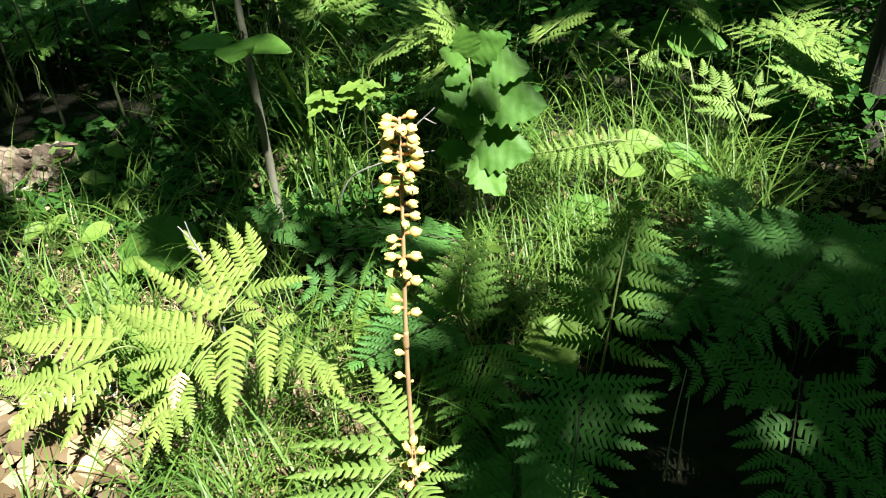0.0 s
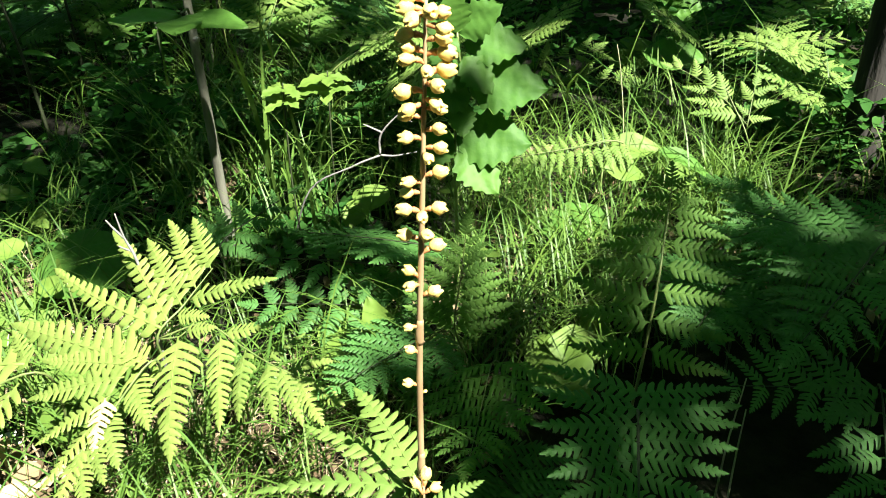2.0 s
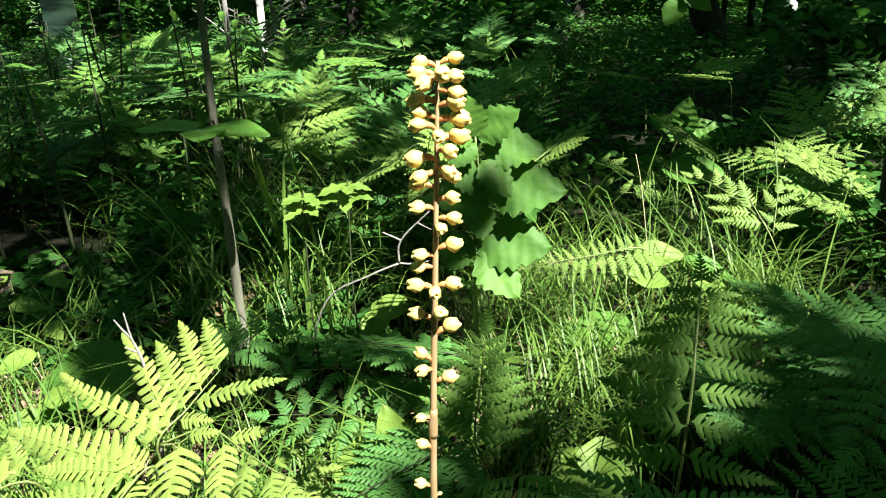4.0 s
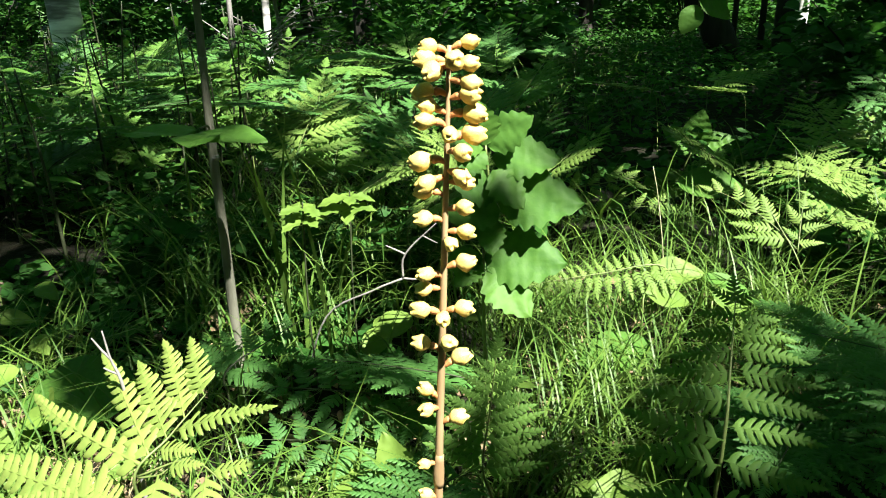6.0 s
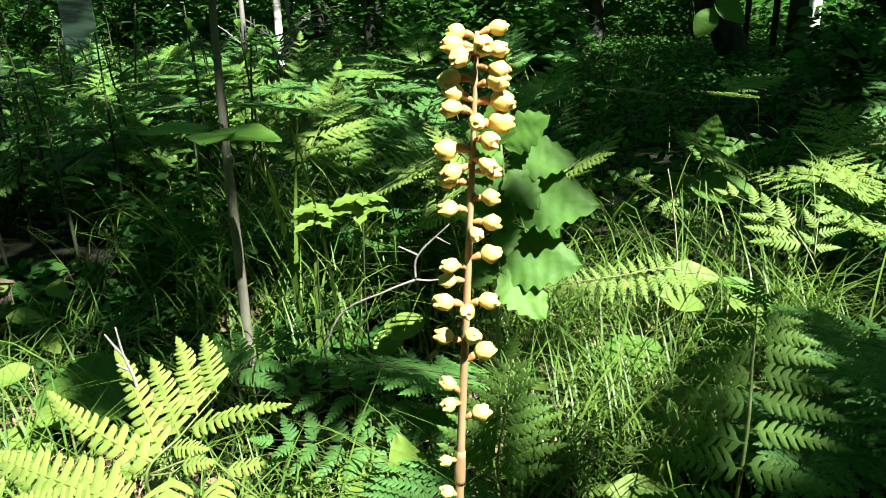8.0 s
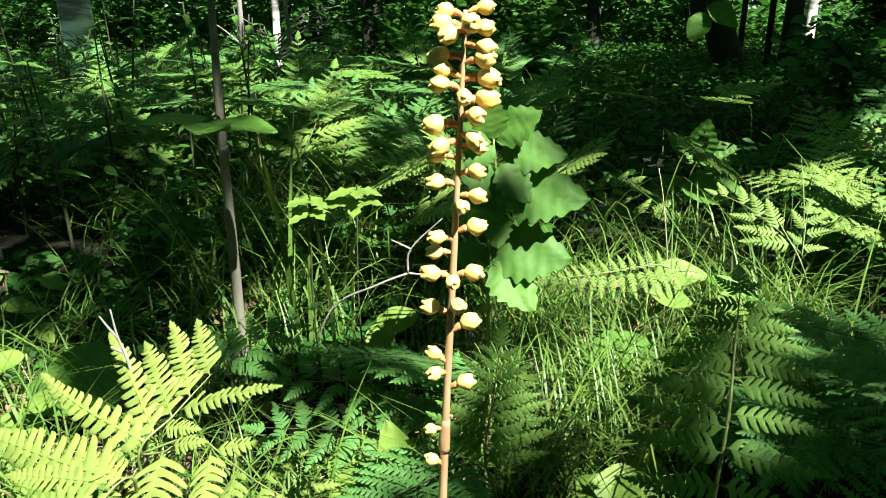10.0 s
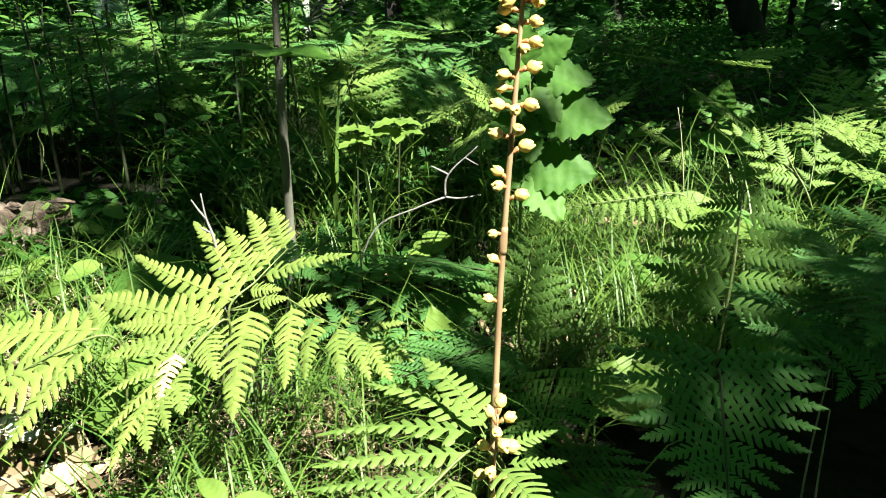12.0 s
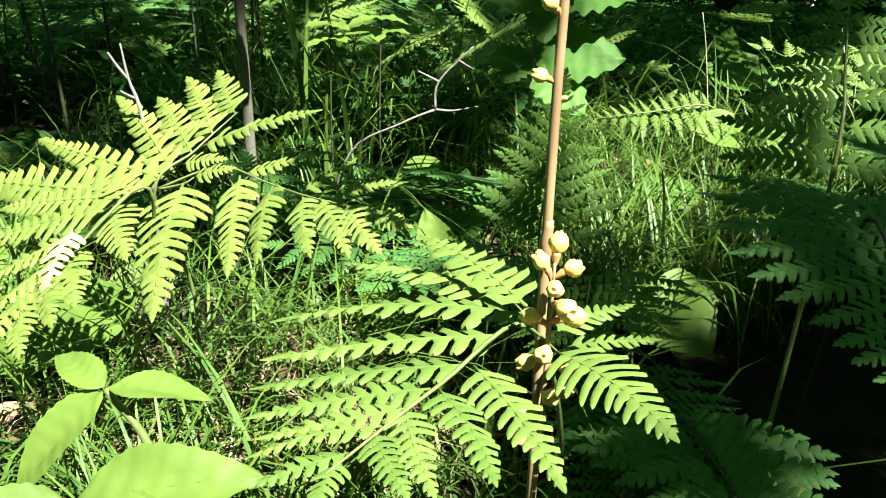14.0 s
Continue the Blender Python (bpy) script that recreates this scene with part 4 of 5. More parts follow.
leafy("hanging_branch", "thin branch with hanging leaves lit from above", "branch", (0.735, 1.5, 1.25),
      [([(0.735, 1.5, 1.25), (0.6, 1.6, 1.3), (0.45, 1.75, 1.1), (0.40, 1.8, 0.85), H], [0.005, 0.004, 0.003, 0.002, 0.001]),
       ([(0.45, 1.75, 1.1), (0.62, 1.78, 0.95), (0.68, 1.8, 0.75), (0.70, 1.8, 0.63)], [0.003, 0.0025, 0.002, 0.001]),
       ([(0.40, 1.8, 0.85), (0.32, 1.85, 0.75), (0.28, 1.9, 0.64)], [0.002, 0.0015, 0.001])],
      [(H, (-0.5, -0.2, -0.7), (-0.05, -0.8, 0.55), 0.058), (H + Vector((0.005, 0, 0.015)), (0.82, -0.2, -0.42), (0.05, -0.75, 0.6), 0.068),
       ((0.70, 1.8, 0.63), (-0.7, -0.1, -0.35), (-0.2, -0.6, 0.7), 0.06), ((0.70, 1.8, 0.63), (0.8, -0.2, -0.3), (0.1, -0.6, 0.7), 0.075),
       ((0.69, 1.8, 0.68), (0.3, -0.6, -0.4), (0.1, -0.6, 0.7), 0.06), ((0.28, 1.9, 0.64), (-0.8, -0.1, -0.2), (0.0, -0.6, 0.7), 0.055), ((0.28, 1.9, 0.64), (0.4, -0.3, -0.6), (0.2, -0.7, 0.5), 0.05)], HANG_LEAF, DARK_STALK)
C = Vector((-0.99, 1.50, 0.088))
leafy("woodland_herb", "pale herb with rounded leaves beside the log", "herb", (-0.985, 1.5, ground_height(-0.985, 1.5)),
      [([(-0.985, 1.5, 0.03), (-0.988, 1.5, 0.06), C], [0.002, 0.0016, 0.0012])],
      [(C, (-0.2, -0.2, 0.75), (0.1, -0.85, 0.4), 0.042), (C, (-0.92, -0.3, 0.1), (0.0, -0.6, 0.8), 0.045), (C, (0.92, -0.3, 0.05), (0.0, -0.6, 0.8), 0.05), (C, (0.3, -0.8, -0.3), (0.0, -0.6, 0.8), 0.04)], PLAIN_LEAF, STALK)
# tall herbs with dark stalks
for i in range(62):
    x, y = rng.uniform(-1.6, -0.42), rng.uniform(1.5, 2.9)
    x -= (y - 1.5) * 0.3
    z, h = ground_height(x, y), rng.uniform(0.3, 0.54)
    lean = Vector((rng.uniform(-0.05, 0.05), rng.uniform(-0.05, 0.05), 0))
    leaves = []
    for j in range(12):
        q = 0.4 + 0.6 * j / 12
        a = rng.uniform(0, 2 * math.pi)
        leaves.append((Vector((x, y, z + h * q)) + lean * q, (math.cos(a), math.sin(a), rng.uniform(-0.3, 0.3)), (0, -0.35, 1), rng.uniform(0.032, 0.068)))
    leafy("tall_herb", "tall leafy herb with a thin dark stalk", "herb", (x, y, z), [([(x, y, z - 0.01), Vector((x, y, z + h * 0.5)) + lean * 0.3, Vector((x, y, z + h)) + lean], [0.004, 0.003, 0.0015])],
          leaves, SLIM_LEAF, DARK_STALK, "tall herbs")


# ---- twigs, log ----
def twig(label, base, lines):
    ob = thing("twig", base, label, "twig", "fallen twigs")
    for pts, r in lines:
        part("stick", mesh_of("stick", *tube([Vector(p) - Vector(base) for p in pts], r, 7, 5, 0.15), TWIG), ob)


twig("forked bare grey twig above the grass", (-0.29, 1.2, ground_height(-0.29, 1.2)), [
    ([(-0.29, 1.2, 0.06), (-0.25, 1.2, 0.165), (-0.181, 1.2, 0.204), (-0.136, 1.2, 0.223)], [0.0014, 0.0014, 0.0015, 0.0017]),
    ([(-0.136, 1.2, 0.223), (-0.131, 1.2, 0.259), (-0.086, 1.2, 0.304)], [0.0018, 0.0015, 0.0009]),
    ([(-0.131, 1.2, 0.259), (-0.145, 1.2, 0.266), (-0.158, 1.2, 0.272)], [0.0018, 0.0014, 0.0009]),
    ([(-0.136, 1.2, 0.223), (-0.112, 1.2, 0.222), (-0.08, 1.2, 0.228)], [0.0018, 0.0013, 0.0009]),
    ([(-0.105, 1.2, 0.286), (-0.095, 1.2, 0.28), (-0.085, 1.2, 0.275)], [0.0014, 0.0011, 0.0008])])
twig("upright dead grey twig through the fern", (-0.35, 0.79, ground_height(-0.35, 0.79)), [
    ([(-0.35, 0.79, -0.01), (-0.338, 0.8, 0.05), (-0.333, 0.8, 0.2), (-0.335, 0.8, 0.27), (-0.342, 0.8, 0.298), (-0.345, 0.8, 0.325)], [0.0032, 0.0026, 0.0020, 0.0016, 0.0012, 0.0007]),
    ([(-0.342, 0.8, 0.298), (-0.349, 0.8, 0.307), (-0.356, 0.8, 0.318)], [0.0014, 0.0011, 0.0008]),
    ([(-0.338, 0.8, 0.283), (-0.345, 0.8, 0.286), (-0.350, 0.8, 0.289)], [0.0012, 0.0010, 0.0007]),
    ([(-0.336, 0.8, 0.09), (-0.32, 0.79, 0.11), (-0.31, 0.79, 0.12)], [0.0014, 0.001, 0.0005])])
brush = random.Random(31)
foot = Vector((-0.82, 3.05, ground_height(-0.82, 3.05)))
twig("fallen dead branch with bare grey side twigs", foot, [
    ([foot, foot + Vector((-0.04, 0, 0.2)), foot + Vector((-0.10, 0, 0.42))], [0.006, 0.005, 0.003])] + [
    ([foot + Vector((-0.05, 0, 0.30 + 0.012 * k)), foot + Vector((0.05 + 0.03 * brush.random(), 0.02, 0.34 + 0.02 * k + 0.03 * brush.random())),
      foot + Vector((0.16 + 0.1 * brush.random(), 0.03, 0.33 + 0.022 * k + 0.06 * brush.random()))], [0.0035, 0.0025, 0.0012]) for k in range(7)] + [
    ([foot + Vector((-0.08, 0, 0.38)), foot + Vector((-0.16, 0, 0.40 + 0.02 * k)), foot + Vector((-0.24, 0, 0.38 + 0.05 * k))], [0.003, 0.002, 0.001]) for k in range(3)])
def bark_scrap(x, y, size, turn, roll):
    """A curled sheet of white bark lying on the ground."""
    verts, faces, n, k = [], [], 9, 7
    for i in range(n + 1):
        for j in range(k + 1):
            u, v = i / n - 0.5, j / k - 0.5
            w = roll * v * 2
            edge = 1 + 0.12 * noise.noise((6 * u, 6 * v, size * 90))
            verts.append(Vector((u * size * edge, math.sin(w) / max(roll, 0.1) * size * 0.36, (1 - math.cos(w)) / max(roll, 0.1) * size * 0.36 + 0.05 * size * noise.noise((4 * u, 3 * v, 2)))))
    for i in range(n):
        for j in range(k):
            q = i * (k + 1) + j
            faces.append((q, q + k + 1, q + k + 2, q + 1))
    ob = new("bark_scrap", mesh_of("bark_scrap", verts, faces, BIRCH))
    thick = ob.modifiers.new("thickness", "SOLIDIFY")
    thick.thickness = 0.0012
    ob.matrix_world = pose(x, y, ground_height(x, y) + 0.012, 8, -6, turn)
    return tagged(ob, "curled scrap of white birch bark on dry leaves", "bark", "bark scraps")


for spot in ((-0.555, 0.755, 0.085, 25, 0.9), (-0.50, 0.69, 0.07, 160, 1.1), (-0.62, 0.80, 0.05, 70, 0.7)):
    bark_scrap(*spot)
pile = thing("twig_pile", (-0.445, 1.45, ground_height(-0.445, 1.45)), "small heap of pale broken twigs at the sapling's foot", "twigs")
for i in range(18):
    x, y = scatter(rng, 0.0, 0.0, 0.05, 0.03)
    a, l, z = rng.uniform(0, 6.28), rng.uniform(0.015, 0.05), rng.uniform(0.004, 0.05) * (1 - 6 * (x * x + y * y) ** 0.5 * 1.2) + 0.006
    d = Vector((math.cos(a), math.sin(a), rng.uniform(-0.3, 0.3))) * l
    part("stick", mesh_of("stick", *tube([Vector((x, y, z)) - d, Vector((x, y, z + 0.003)), Vector((x, y, z)) + d], [0.0018, 0.0022, 0.0012], 6, 2, 0.3, i), DEADWOOD), pile)
LOG = [(-1.45, 1.27, 0.02), (-1.2, 1.33, 0.055), (-1.0, 1.37, 0.075), (-0.90, 1.40, 0.085)]
v, f = tube(LOG, [0.085, 0.075, 0.066, 0.045], 22, 16, 0.22, 4)
v = [p + Vector((0.3, 0.2, 1.0)) * 0.022 * noise.noise(p * 17) + Vector((0.0, 0.4, 1.0)) * 0.008 * noise.noise(p * 60) for p in v]
log = thing("log", LOG[0], "weathered grey fallen log with flaking bark", "log")
part("wood", mesh_of("wood", [p - Vector(LOG[0]) for p in v], f, DEADWOOD, False), log)
for i in range(14):  # bark flakes and splinters along the top
    t = rng.uniform(0.35, 1.0)
    c = Vector(LOG[0]).lerp(Vector(LOG[-1]), t) + Vector((0, rng.uniform(-0.05, 0.0), rng.uniform(0.035, 0.065)))
    d = Vector((rng.uniform(0.6, 1.0), rng.uniform(-0.3, 0.3), rng.uniform(-0.15, 0.3))) * rng.uniform(0.02, 0.05)
    part("bark_flake", mesh_of("bark_flake", *tube([c - d - Vector(LOG[0]), c - Vector(LOG[0]) + Vector((0, 0, 0.004)), c + d - Vector(LOG[0])], [0.004, 0.009, 0.002], 5, 3, 0.5, i), DEADWOOD, False), log)


# ---- trees ----
def tree(name, label, pts, radii, bark, seed=0, twigs=0):
    base = Vector(pts[0])
    ob = thing(name, base, label, "tree", "forest trees")
    rng = random.Random(seed)
    part("trunk", mesh_of("trunk", *tube([Vector(p) - base for p in pts], radii, 14, 8, 0.1, seed), bark), ob)
    for i in range(twigs):
        q = rng.uniform(0.25, 0.9)
        a = rng.uniform(0, 6.28)
        o = curve_points([Vector(p) - base for p in pts], 8)
        o = o[int(q * (len(o) - 1))]
        l = rng.uniform(0.15, 0.4)
        d = Vector((math.cos(a), 0.3 * math.sin(a), rng.uniform(-0.1, 0.6)))
        part("branch", mesh_of("branch", *tube([o, o + d * l * 0.5, o + d * l + Vector((0, 0, -0.06 * l))], [0.0035, 0.0025, 0.0012], 6, 4, 0.1), bark), ob)
    return ob


def straight(x, y, r, top, lean=0.0, lean_y=0.0):
    z = ground_height(x, y)
    return [(x, y, z - 0.05), (x + lean * 0.1, y, z + 0.15), (x + lean * 0.5, y + lean_y * 0.5, z + top * 0.5), (x + lean, y + lean_y, z + top)], [r * 1.35, r, r * 0.9, r * 0.6]


tree("birch_tree", "birch with peeling white bark", *straight(-2.80, 5.0, 0.105, 9.0, -0.1), BIRCH, 1)
tree("birch_tree", "slim birch with white bark in sun", *straight(2.97, 8.0, 0.06, 9.0, 0.1), BIRCH, 2)
tree("birch_tree", "distant birch with white bark", *straight(4.3, 9.2, 0.08, 9.0, 0.2), BIRCH, 3)
tree("birch_tree", "distant birch with white bark", *straight(-0.75, 9.0, 0.09, 9.0, 0.2), BIRCH, 4)
tree("dead_sapling", "thin dead sapling with bare twigs", *straight(-0.99, 3.0, 0.010, 1.6, 0.0), TWIG, 6, 18)
tree("dead_sapling", "thin dead sapling with bare twigs", *straight(-0.80, 3.1, 0.008, 1.6, -0.15), TWIG, 7, 18)
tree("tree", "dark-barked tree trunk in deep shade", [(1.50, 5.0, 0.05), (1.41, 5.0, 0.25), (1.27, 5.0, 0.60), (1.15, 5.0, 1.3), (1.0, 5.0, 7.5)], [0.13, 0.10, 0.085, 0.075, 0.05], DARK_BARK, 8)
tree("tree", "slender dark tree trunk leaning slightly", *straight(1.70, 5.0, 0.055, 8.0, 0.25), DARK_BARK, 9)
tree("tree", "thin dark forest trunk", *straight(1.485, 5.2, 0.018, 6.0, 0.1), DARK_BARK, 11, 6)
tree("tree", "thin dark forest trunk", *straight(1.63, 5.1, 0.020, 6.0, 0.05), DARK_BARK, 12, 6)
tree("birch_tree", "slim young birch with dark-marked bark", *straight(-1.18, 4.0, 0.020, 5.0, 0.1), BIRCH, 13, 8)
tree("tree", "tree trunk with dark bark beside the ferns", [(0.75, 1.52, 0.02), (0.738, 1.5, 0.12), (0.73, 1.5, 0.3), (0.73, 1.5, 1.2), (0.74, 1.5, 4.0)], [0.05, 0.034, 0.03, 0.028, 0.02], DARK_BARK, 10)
for i in range(26):
    y = rng.uniform(8, 17)
    x = rng.uniform(-0.62, 0.62) * y
    white = i % 5 == 0 and not 0.2 < abs(x / y) < 0.5
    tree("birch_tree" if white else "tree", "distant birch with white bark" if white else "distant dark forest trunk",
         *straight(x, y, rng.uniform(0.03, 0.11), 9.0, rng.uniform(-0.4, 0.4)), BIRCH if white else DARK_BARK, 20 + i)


# ---- leaf masses ----
def leaf_cloud(spots, rng, size, mat, name="foliage", flat=0.6, full=False):
    """Many folded leaves at the spots, as one mesh; full ones have a rounded outline."""
    outline = ((0.0, 0.04), (0.18, 0.62), (0.42, 1.0), (0.7, 0.72), (0.88, 0.34), (1.0, 0.03)) if full else ((0.0, 0.05), (0.42, 1.0), (1.0, 0.05))
    verts, faces = [], []
    for p in spots:
        l = size * rng.uniform(0.6, 1.25)
        a = rng.uniform(0, 2 * math.pi)
        d = Vector((math.cos(a), math.sin(a), rng.uniform(-0.5, 0.3))).normalized()
        n = Vector((rng.gauss(0, flat), rng.gauss(0, flat), 1)).normalized()
        s = n.cross(d).normalized() * l * rng.uniform(0.24, 0.34)
        o, p = len(verts), Vector(p) - d * l * 0.45
        for x, w in outline:
            c = p + d * l * x - n * l * 0.14 * x * x
            verts += [c + s * w + n * l * 0.06 * w, c, c - s * w + n * l * 0.06 * w]
        for r in range(len(outline) - 1):
            q = o + 3 * r
            faces += [(q, q + 1, q + 4, q + 3), (q + 1, q + 2, q + 5, q + 4)]
    return mesh_of(name, verts, faces, mat, full)


def shrub(x, y, h, spread, count, rng, size=0.09, label="leafy shrub of the forest understory", mat=SHRUB, low=0.25):
    z = ground_height(x, y)
    ob = thing("shrub", (x, y, z), label, "shrub", "understory shrubs")
    tips = []
    for i in range(6):
        a = rng.uniform(0, 6.28)
        t = Vector((math.cos(a) * spread * 0.6, math.sin(a) * spread * 0.6, h * rng.uniform(0.6, 1.0)))
        tips.append(t)
        part("branch", mesh_of("branch", *tube([(0, 0, -0.02), t * 0.4 + Vector((0, 0, h * 0.12)), t], [0.010, 0.007, 0.003], 6, 4, 0.1), DARK_BARK), ob)
    spots = []
    for i in range(count):
        t = rng.choice(tips) * rng.uniform(low, 1.05)
        spots.append(t + Vector((rng.gauss(0, spread * 0.22), rng.gauss(0, spread * 0.22), rng.gauss(0, h * 0.1))))
    part("foliage", leaf_cloud(spots, rng, size, mat, full=y < 6), ob)
    return ob


for i in range(44):
    y = rng.uniform(3.4, 9.0)
    x = rng.uniform(-0.7, 0.7) * y
    if (x < 0 and y < 4.2) or (y < 7.4 and (0.1 < x / y < 0.45 or -0.64 < x / y < -0.46)) or 0.33 < x / y < 0.4:
        continue
    shrub(x, y, rng.uniform(0.3, 0.6) if y < 5.5 else rng.uniform(0.5, 1.3), rng.uniform(0.35, 0.7), 520, rng)
for i in range(12):
    y = rng.uniform(7.4, 10.0)
    side = rng.uniform(0.2, 0.6)
    shrub((side if not 0.33 < side < 0.41 else side + 0.1) * y, y, rng.uniform(0.3, 0.7), 0.7, 520, rng)
# Lighter canopy leaf on these shrubs, sunlight put into their colour.
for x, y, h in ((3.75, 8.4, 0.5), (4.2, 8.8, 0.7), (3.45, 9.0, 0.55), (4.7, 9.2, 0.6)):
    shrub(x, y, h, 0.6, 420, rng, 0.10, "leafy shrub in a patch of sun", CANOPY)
spots = []
for i in range(26000):
    y = rng.uniform(8.5, 22)
    x = rng.uniform(-0.9, 0.9) * y
    c = noise.noise((x * 0.35, y * 0.35, 5)) + 0.3 * noise.noise((x, y, 9))
    if c > -0.12:
        spots.append((x, y, ground_height(x, y) + abs(rng.gauss(0, 1)) * (1.2 + 2.0 * max(0, c)) * 0.9))
tagged(new("distant_undergrowth", leaf_cloud(spots, rng, 0.3, SHRUB)), "distant leafy undergrowth of the forest", "undergrowth", kind="stuff")

# added canopy, out of view: the sun comes through these openings, given on the level of the ferns as x, y, and two
# radii
NEAR_GAPS = [(-0.02, 1.13, 0.02, 0.018), (-0.30, 0.66, 0.22, 0.22), (-0.55, 0.70, 0.30, 0.20), (-0.16, 0.50, 0.17, 0.16), (-0.20, 0.72, 0.07, 0.10), (0.035, 1.0, 0.06, 0.055), 
             (0.30, 1.36, 0.26, 0.22), (-0.27, 1.23, 0.10, 0.08), (-0.33, 1.35, 0.035, 0.03), (-1.0, 1.31, 0.05, 0.03), (-0.13, 1.19, 0.05, 0.03), (0.198, 0.820, 0.020, 0.016), (0.123, 0.445, 0.02, 0.018), (-0.93, 1.37, 0.05, 0.035), (-0.60, 0.98, 0.05, 0.03), (-0.65, 1.08, 0.06, 0.04), (0.06, 0.86, 0.025, 0.025),
             (0.14, 0.95, 0.04, 0.03), (0.34, 1.0, 0.025, 0.02), (0.50, 1.1, 0.025, 0.02), (0.2, 1.08, 0.05, 0.04)]
FAR_GAPS = [(-0.1, 0.80, 0.045, 0.04), (0.62, 1.55, 0.25, 0.25), (-0.5, 2.6, 0.3, 0.15), (1.1, 2.0, 0.25, 0.25), (3.6, 9.5, 2.2, 1.6), (0.0, 6.5, 0.8, 0.5), (0.55, 2.6, 0.06, 0.05),
            (0.8, 2.9, 0.06, 0.04), (0.62, 2.3, 0.05, 0.05), (1.15, 2.6, 0.08, 0.06), (0.27, 1.78, 0.12, 0.05), (0.37, 1.74, 0.10, 0.06), (0.55, 2.30, 0.05, 0.05), (0.68, 2.66, 0.12, 0.03), (1.38, 2.45, 0.08, 0.06), (-0.42, 1.9, 0.05, 0.045), (-0.9, 2.2, 0.08, 0.06),
            (-0.2, 1.55, 0.05, 0.04)]
GAPS = NEAR_GAPS + FAR_GAPS
# places where the added leaves close up
CLOSED = [(1.0, 3.15, 0.62, 0.75), (-0.86, 1.62, 0.42, 0.36), (0.35, 2.5, 0.3, 0.35), (0.62, 2.15, 0.22, 0.3), (0.55, 0.69, 0.54, 0.36), (0.9, 1.2, 0.35, 0.25), (-2.9, 5.1, 0.4, 0.3), (-0.60, 1.27, 0.24, 0.13), (0.55, 3.3, 0.35, 0.6), (0.8, 1.38, 0.12, 0.1), (0.1, 4.9, 1.6, 0.7), (0.75, 4.2, 0.5, 0.6), (-1.15, 1.7, 0.2, 0.2), (-1.6, 2.4, 0.3, 0.35), (-0.12, 1.0, 0.1, 0.06), (1.15, 4.4, 0.7, 0.9), (1.8, 5.8, 1.0, 1.1), (0.58, 1.10, 0.22, 0.13)]


def inside(q, spots, margin=0.0):
    return any(((q.x - a) / (r + min(margin, r))) ** 2 + ((q.y - b) / (s + min(margin, s))) ** 2 < 1 for a, b, r, s in spots)


def open_sky(q):
    """Whether the sun comes through to the spot q: the larger openings, and small ones between the leaves."""
    if inside(q, GAPS, 0.05):
        return True
    if inside(q, CLOSED):
        return False
    speckle = noise.noise((q.x * 4.5, q.y * 4.5, 7)) + 0.6 * noise.noise((q.x * 11, q.y * 11, 2))
    return speckle > (-0.1 if q.y > 7.0 and q.x > 0.0 else 0.10 if q.y > 1.9 and q.x < -0.5 else 0.22 if q.y > 1.55 else 0.38)


# Crowns and branches added out of view to cast the dappled shade.
crown = random.Random(77)
trunks = [(2.6, -0.6), (4.6, 2.6), (0.6, -2.6), (-3.2, -0.8), (-1.4, 8.0), (3.4, 5.8)]
clouds, small = [[] for t in trunks], [[] for t in trunks]
for i in range(84000):
    fine = i < 30000
    z = crown.uniform(3.2, 4.6) if fine else crown.uniform(3.4, 5.6)
    if fine:
        q = Vector((crown.uniform(-2.7, 2.7), crown.uniform(0.1, 5.0), 0.25))
        p = q + SUN * ((z - 0.25) / SUN.z)
    else:
        p = Vector((crown.uniform(-3.8, 8.0), crown.uniform(-6.0, 10.5), z))
        q = p - SUN * ((p.z - 0.25) / SUN.z)
        if -2.6 < q.x < 2.6 and 0.2 < q.y < 4.9:
            continue
    if open_sky(q) or (inside(q, CLOSED[4:6]) and crown.random() < (0.05 if q.x > 0.28 else 0.33 if q.y > 0.70 else 0.06)):
        continue
    j = min(range(len(trunks)), key=lambda k: (p.x - trunks[k][0]) ** 2 + (p.y - trunks[k][1]) ** 2)
    (small if fine else clouds)[j].append(p - Vector((*trunks[j], 0)))
# Extra unseen leaf clumps that deepen the shade over a few spots.
for a, c, r, s in CLOSED[:1] + CLOSED[2:4] + [(1.5, 5.3, 0.8, 0.7), (0.62, 0.66, 0.2, 0.24)]:
    for i in range(int(9000 * r * s) + 8):
        x, y = scatter(crown, a, c, r, s)
        if inside(Vector((x, y)), GAPS, 0.02):
            continue
        p = Vector((x, y, 0.25)) + SUN * ((crown.uniform(3.2, 4.6) - 0.25) / SUN.z)
        small[0].append(p - Vector((*trunks[0], 0)))
for (x, y), spots in zip(trunks, clouds):
    ob = tree("tree", "tall forest tree with an unseen leafy crown added for shade", *straight(x, y, 0.1, 6.0), DARK_BARK, 60)
    z = ground_height(x, y) - 0.05
    part("crown", leaf_cloud([s - Vector((0, 0, z)) for s in spots], crown, 0.2, CANOPY, "crown", 0.35), ob)
for (x, y), spots in zip(trunks, small):
    if spots:
        ob = thing("shade_branches", (x, y, ground_height(x, y)), "unseen leafy branches added to shape the sun patches", "branches")
        z = ground_height(x, y)
        part("limb", mesh_of("limb", *tube([(0, 0, 3.2), (-0.4, 0.3, 3.7), (-1.0, 0.6, 4.0)], [0.03, 0.02, 0.008], 7, 5), DARK_BARK), ob)
        part("foliage", leaf_cloud([s - Vector((0, 0, z)) for s in spots], crown, 0.1, CANOPY, "foliage", 0.3), ob)


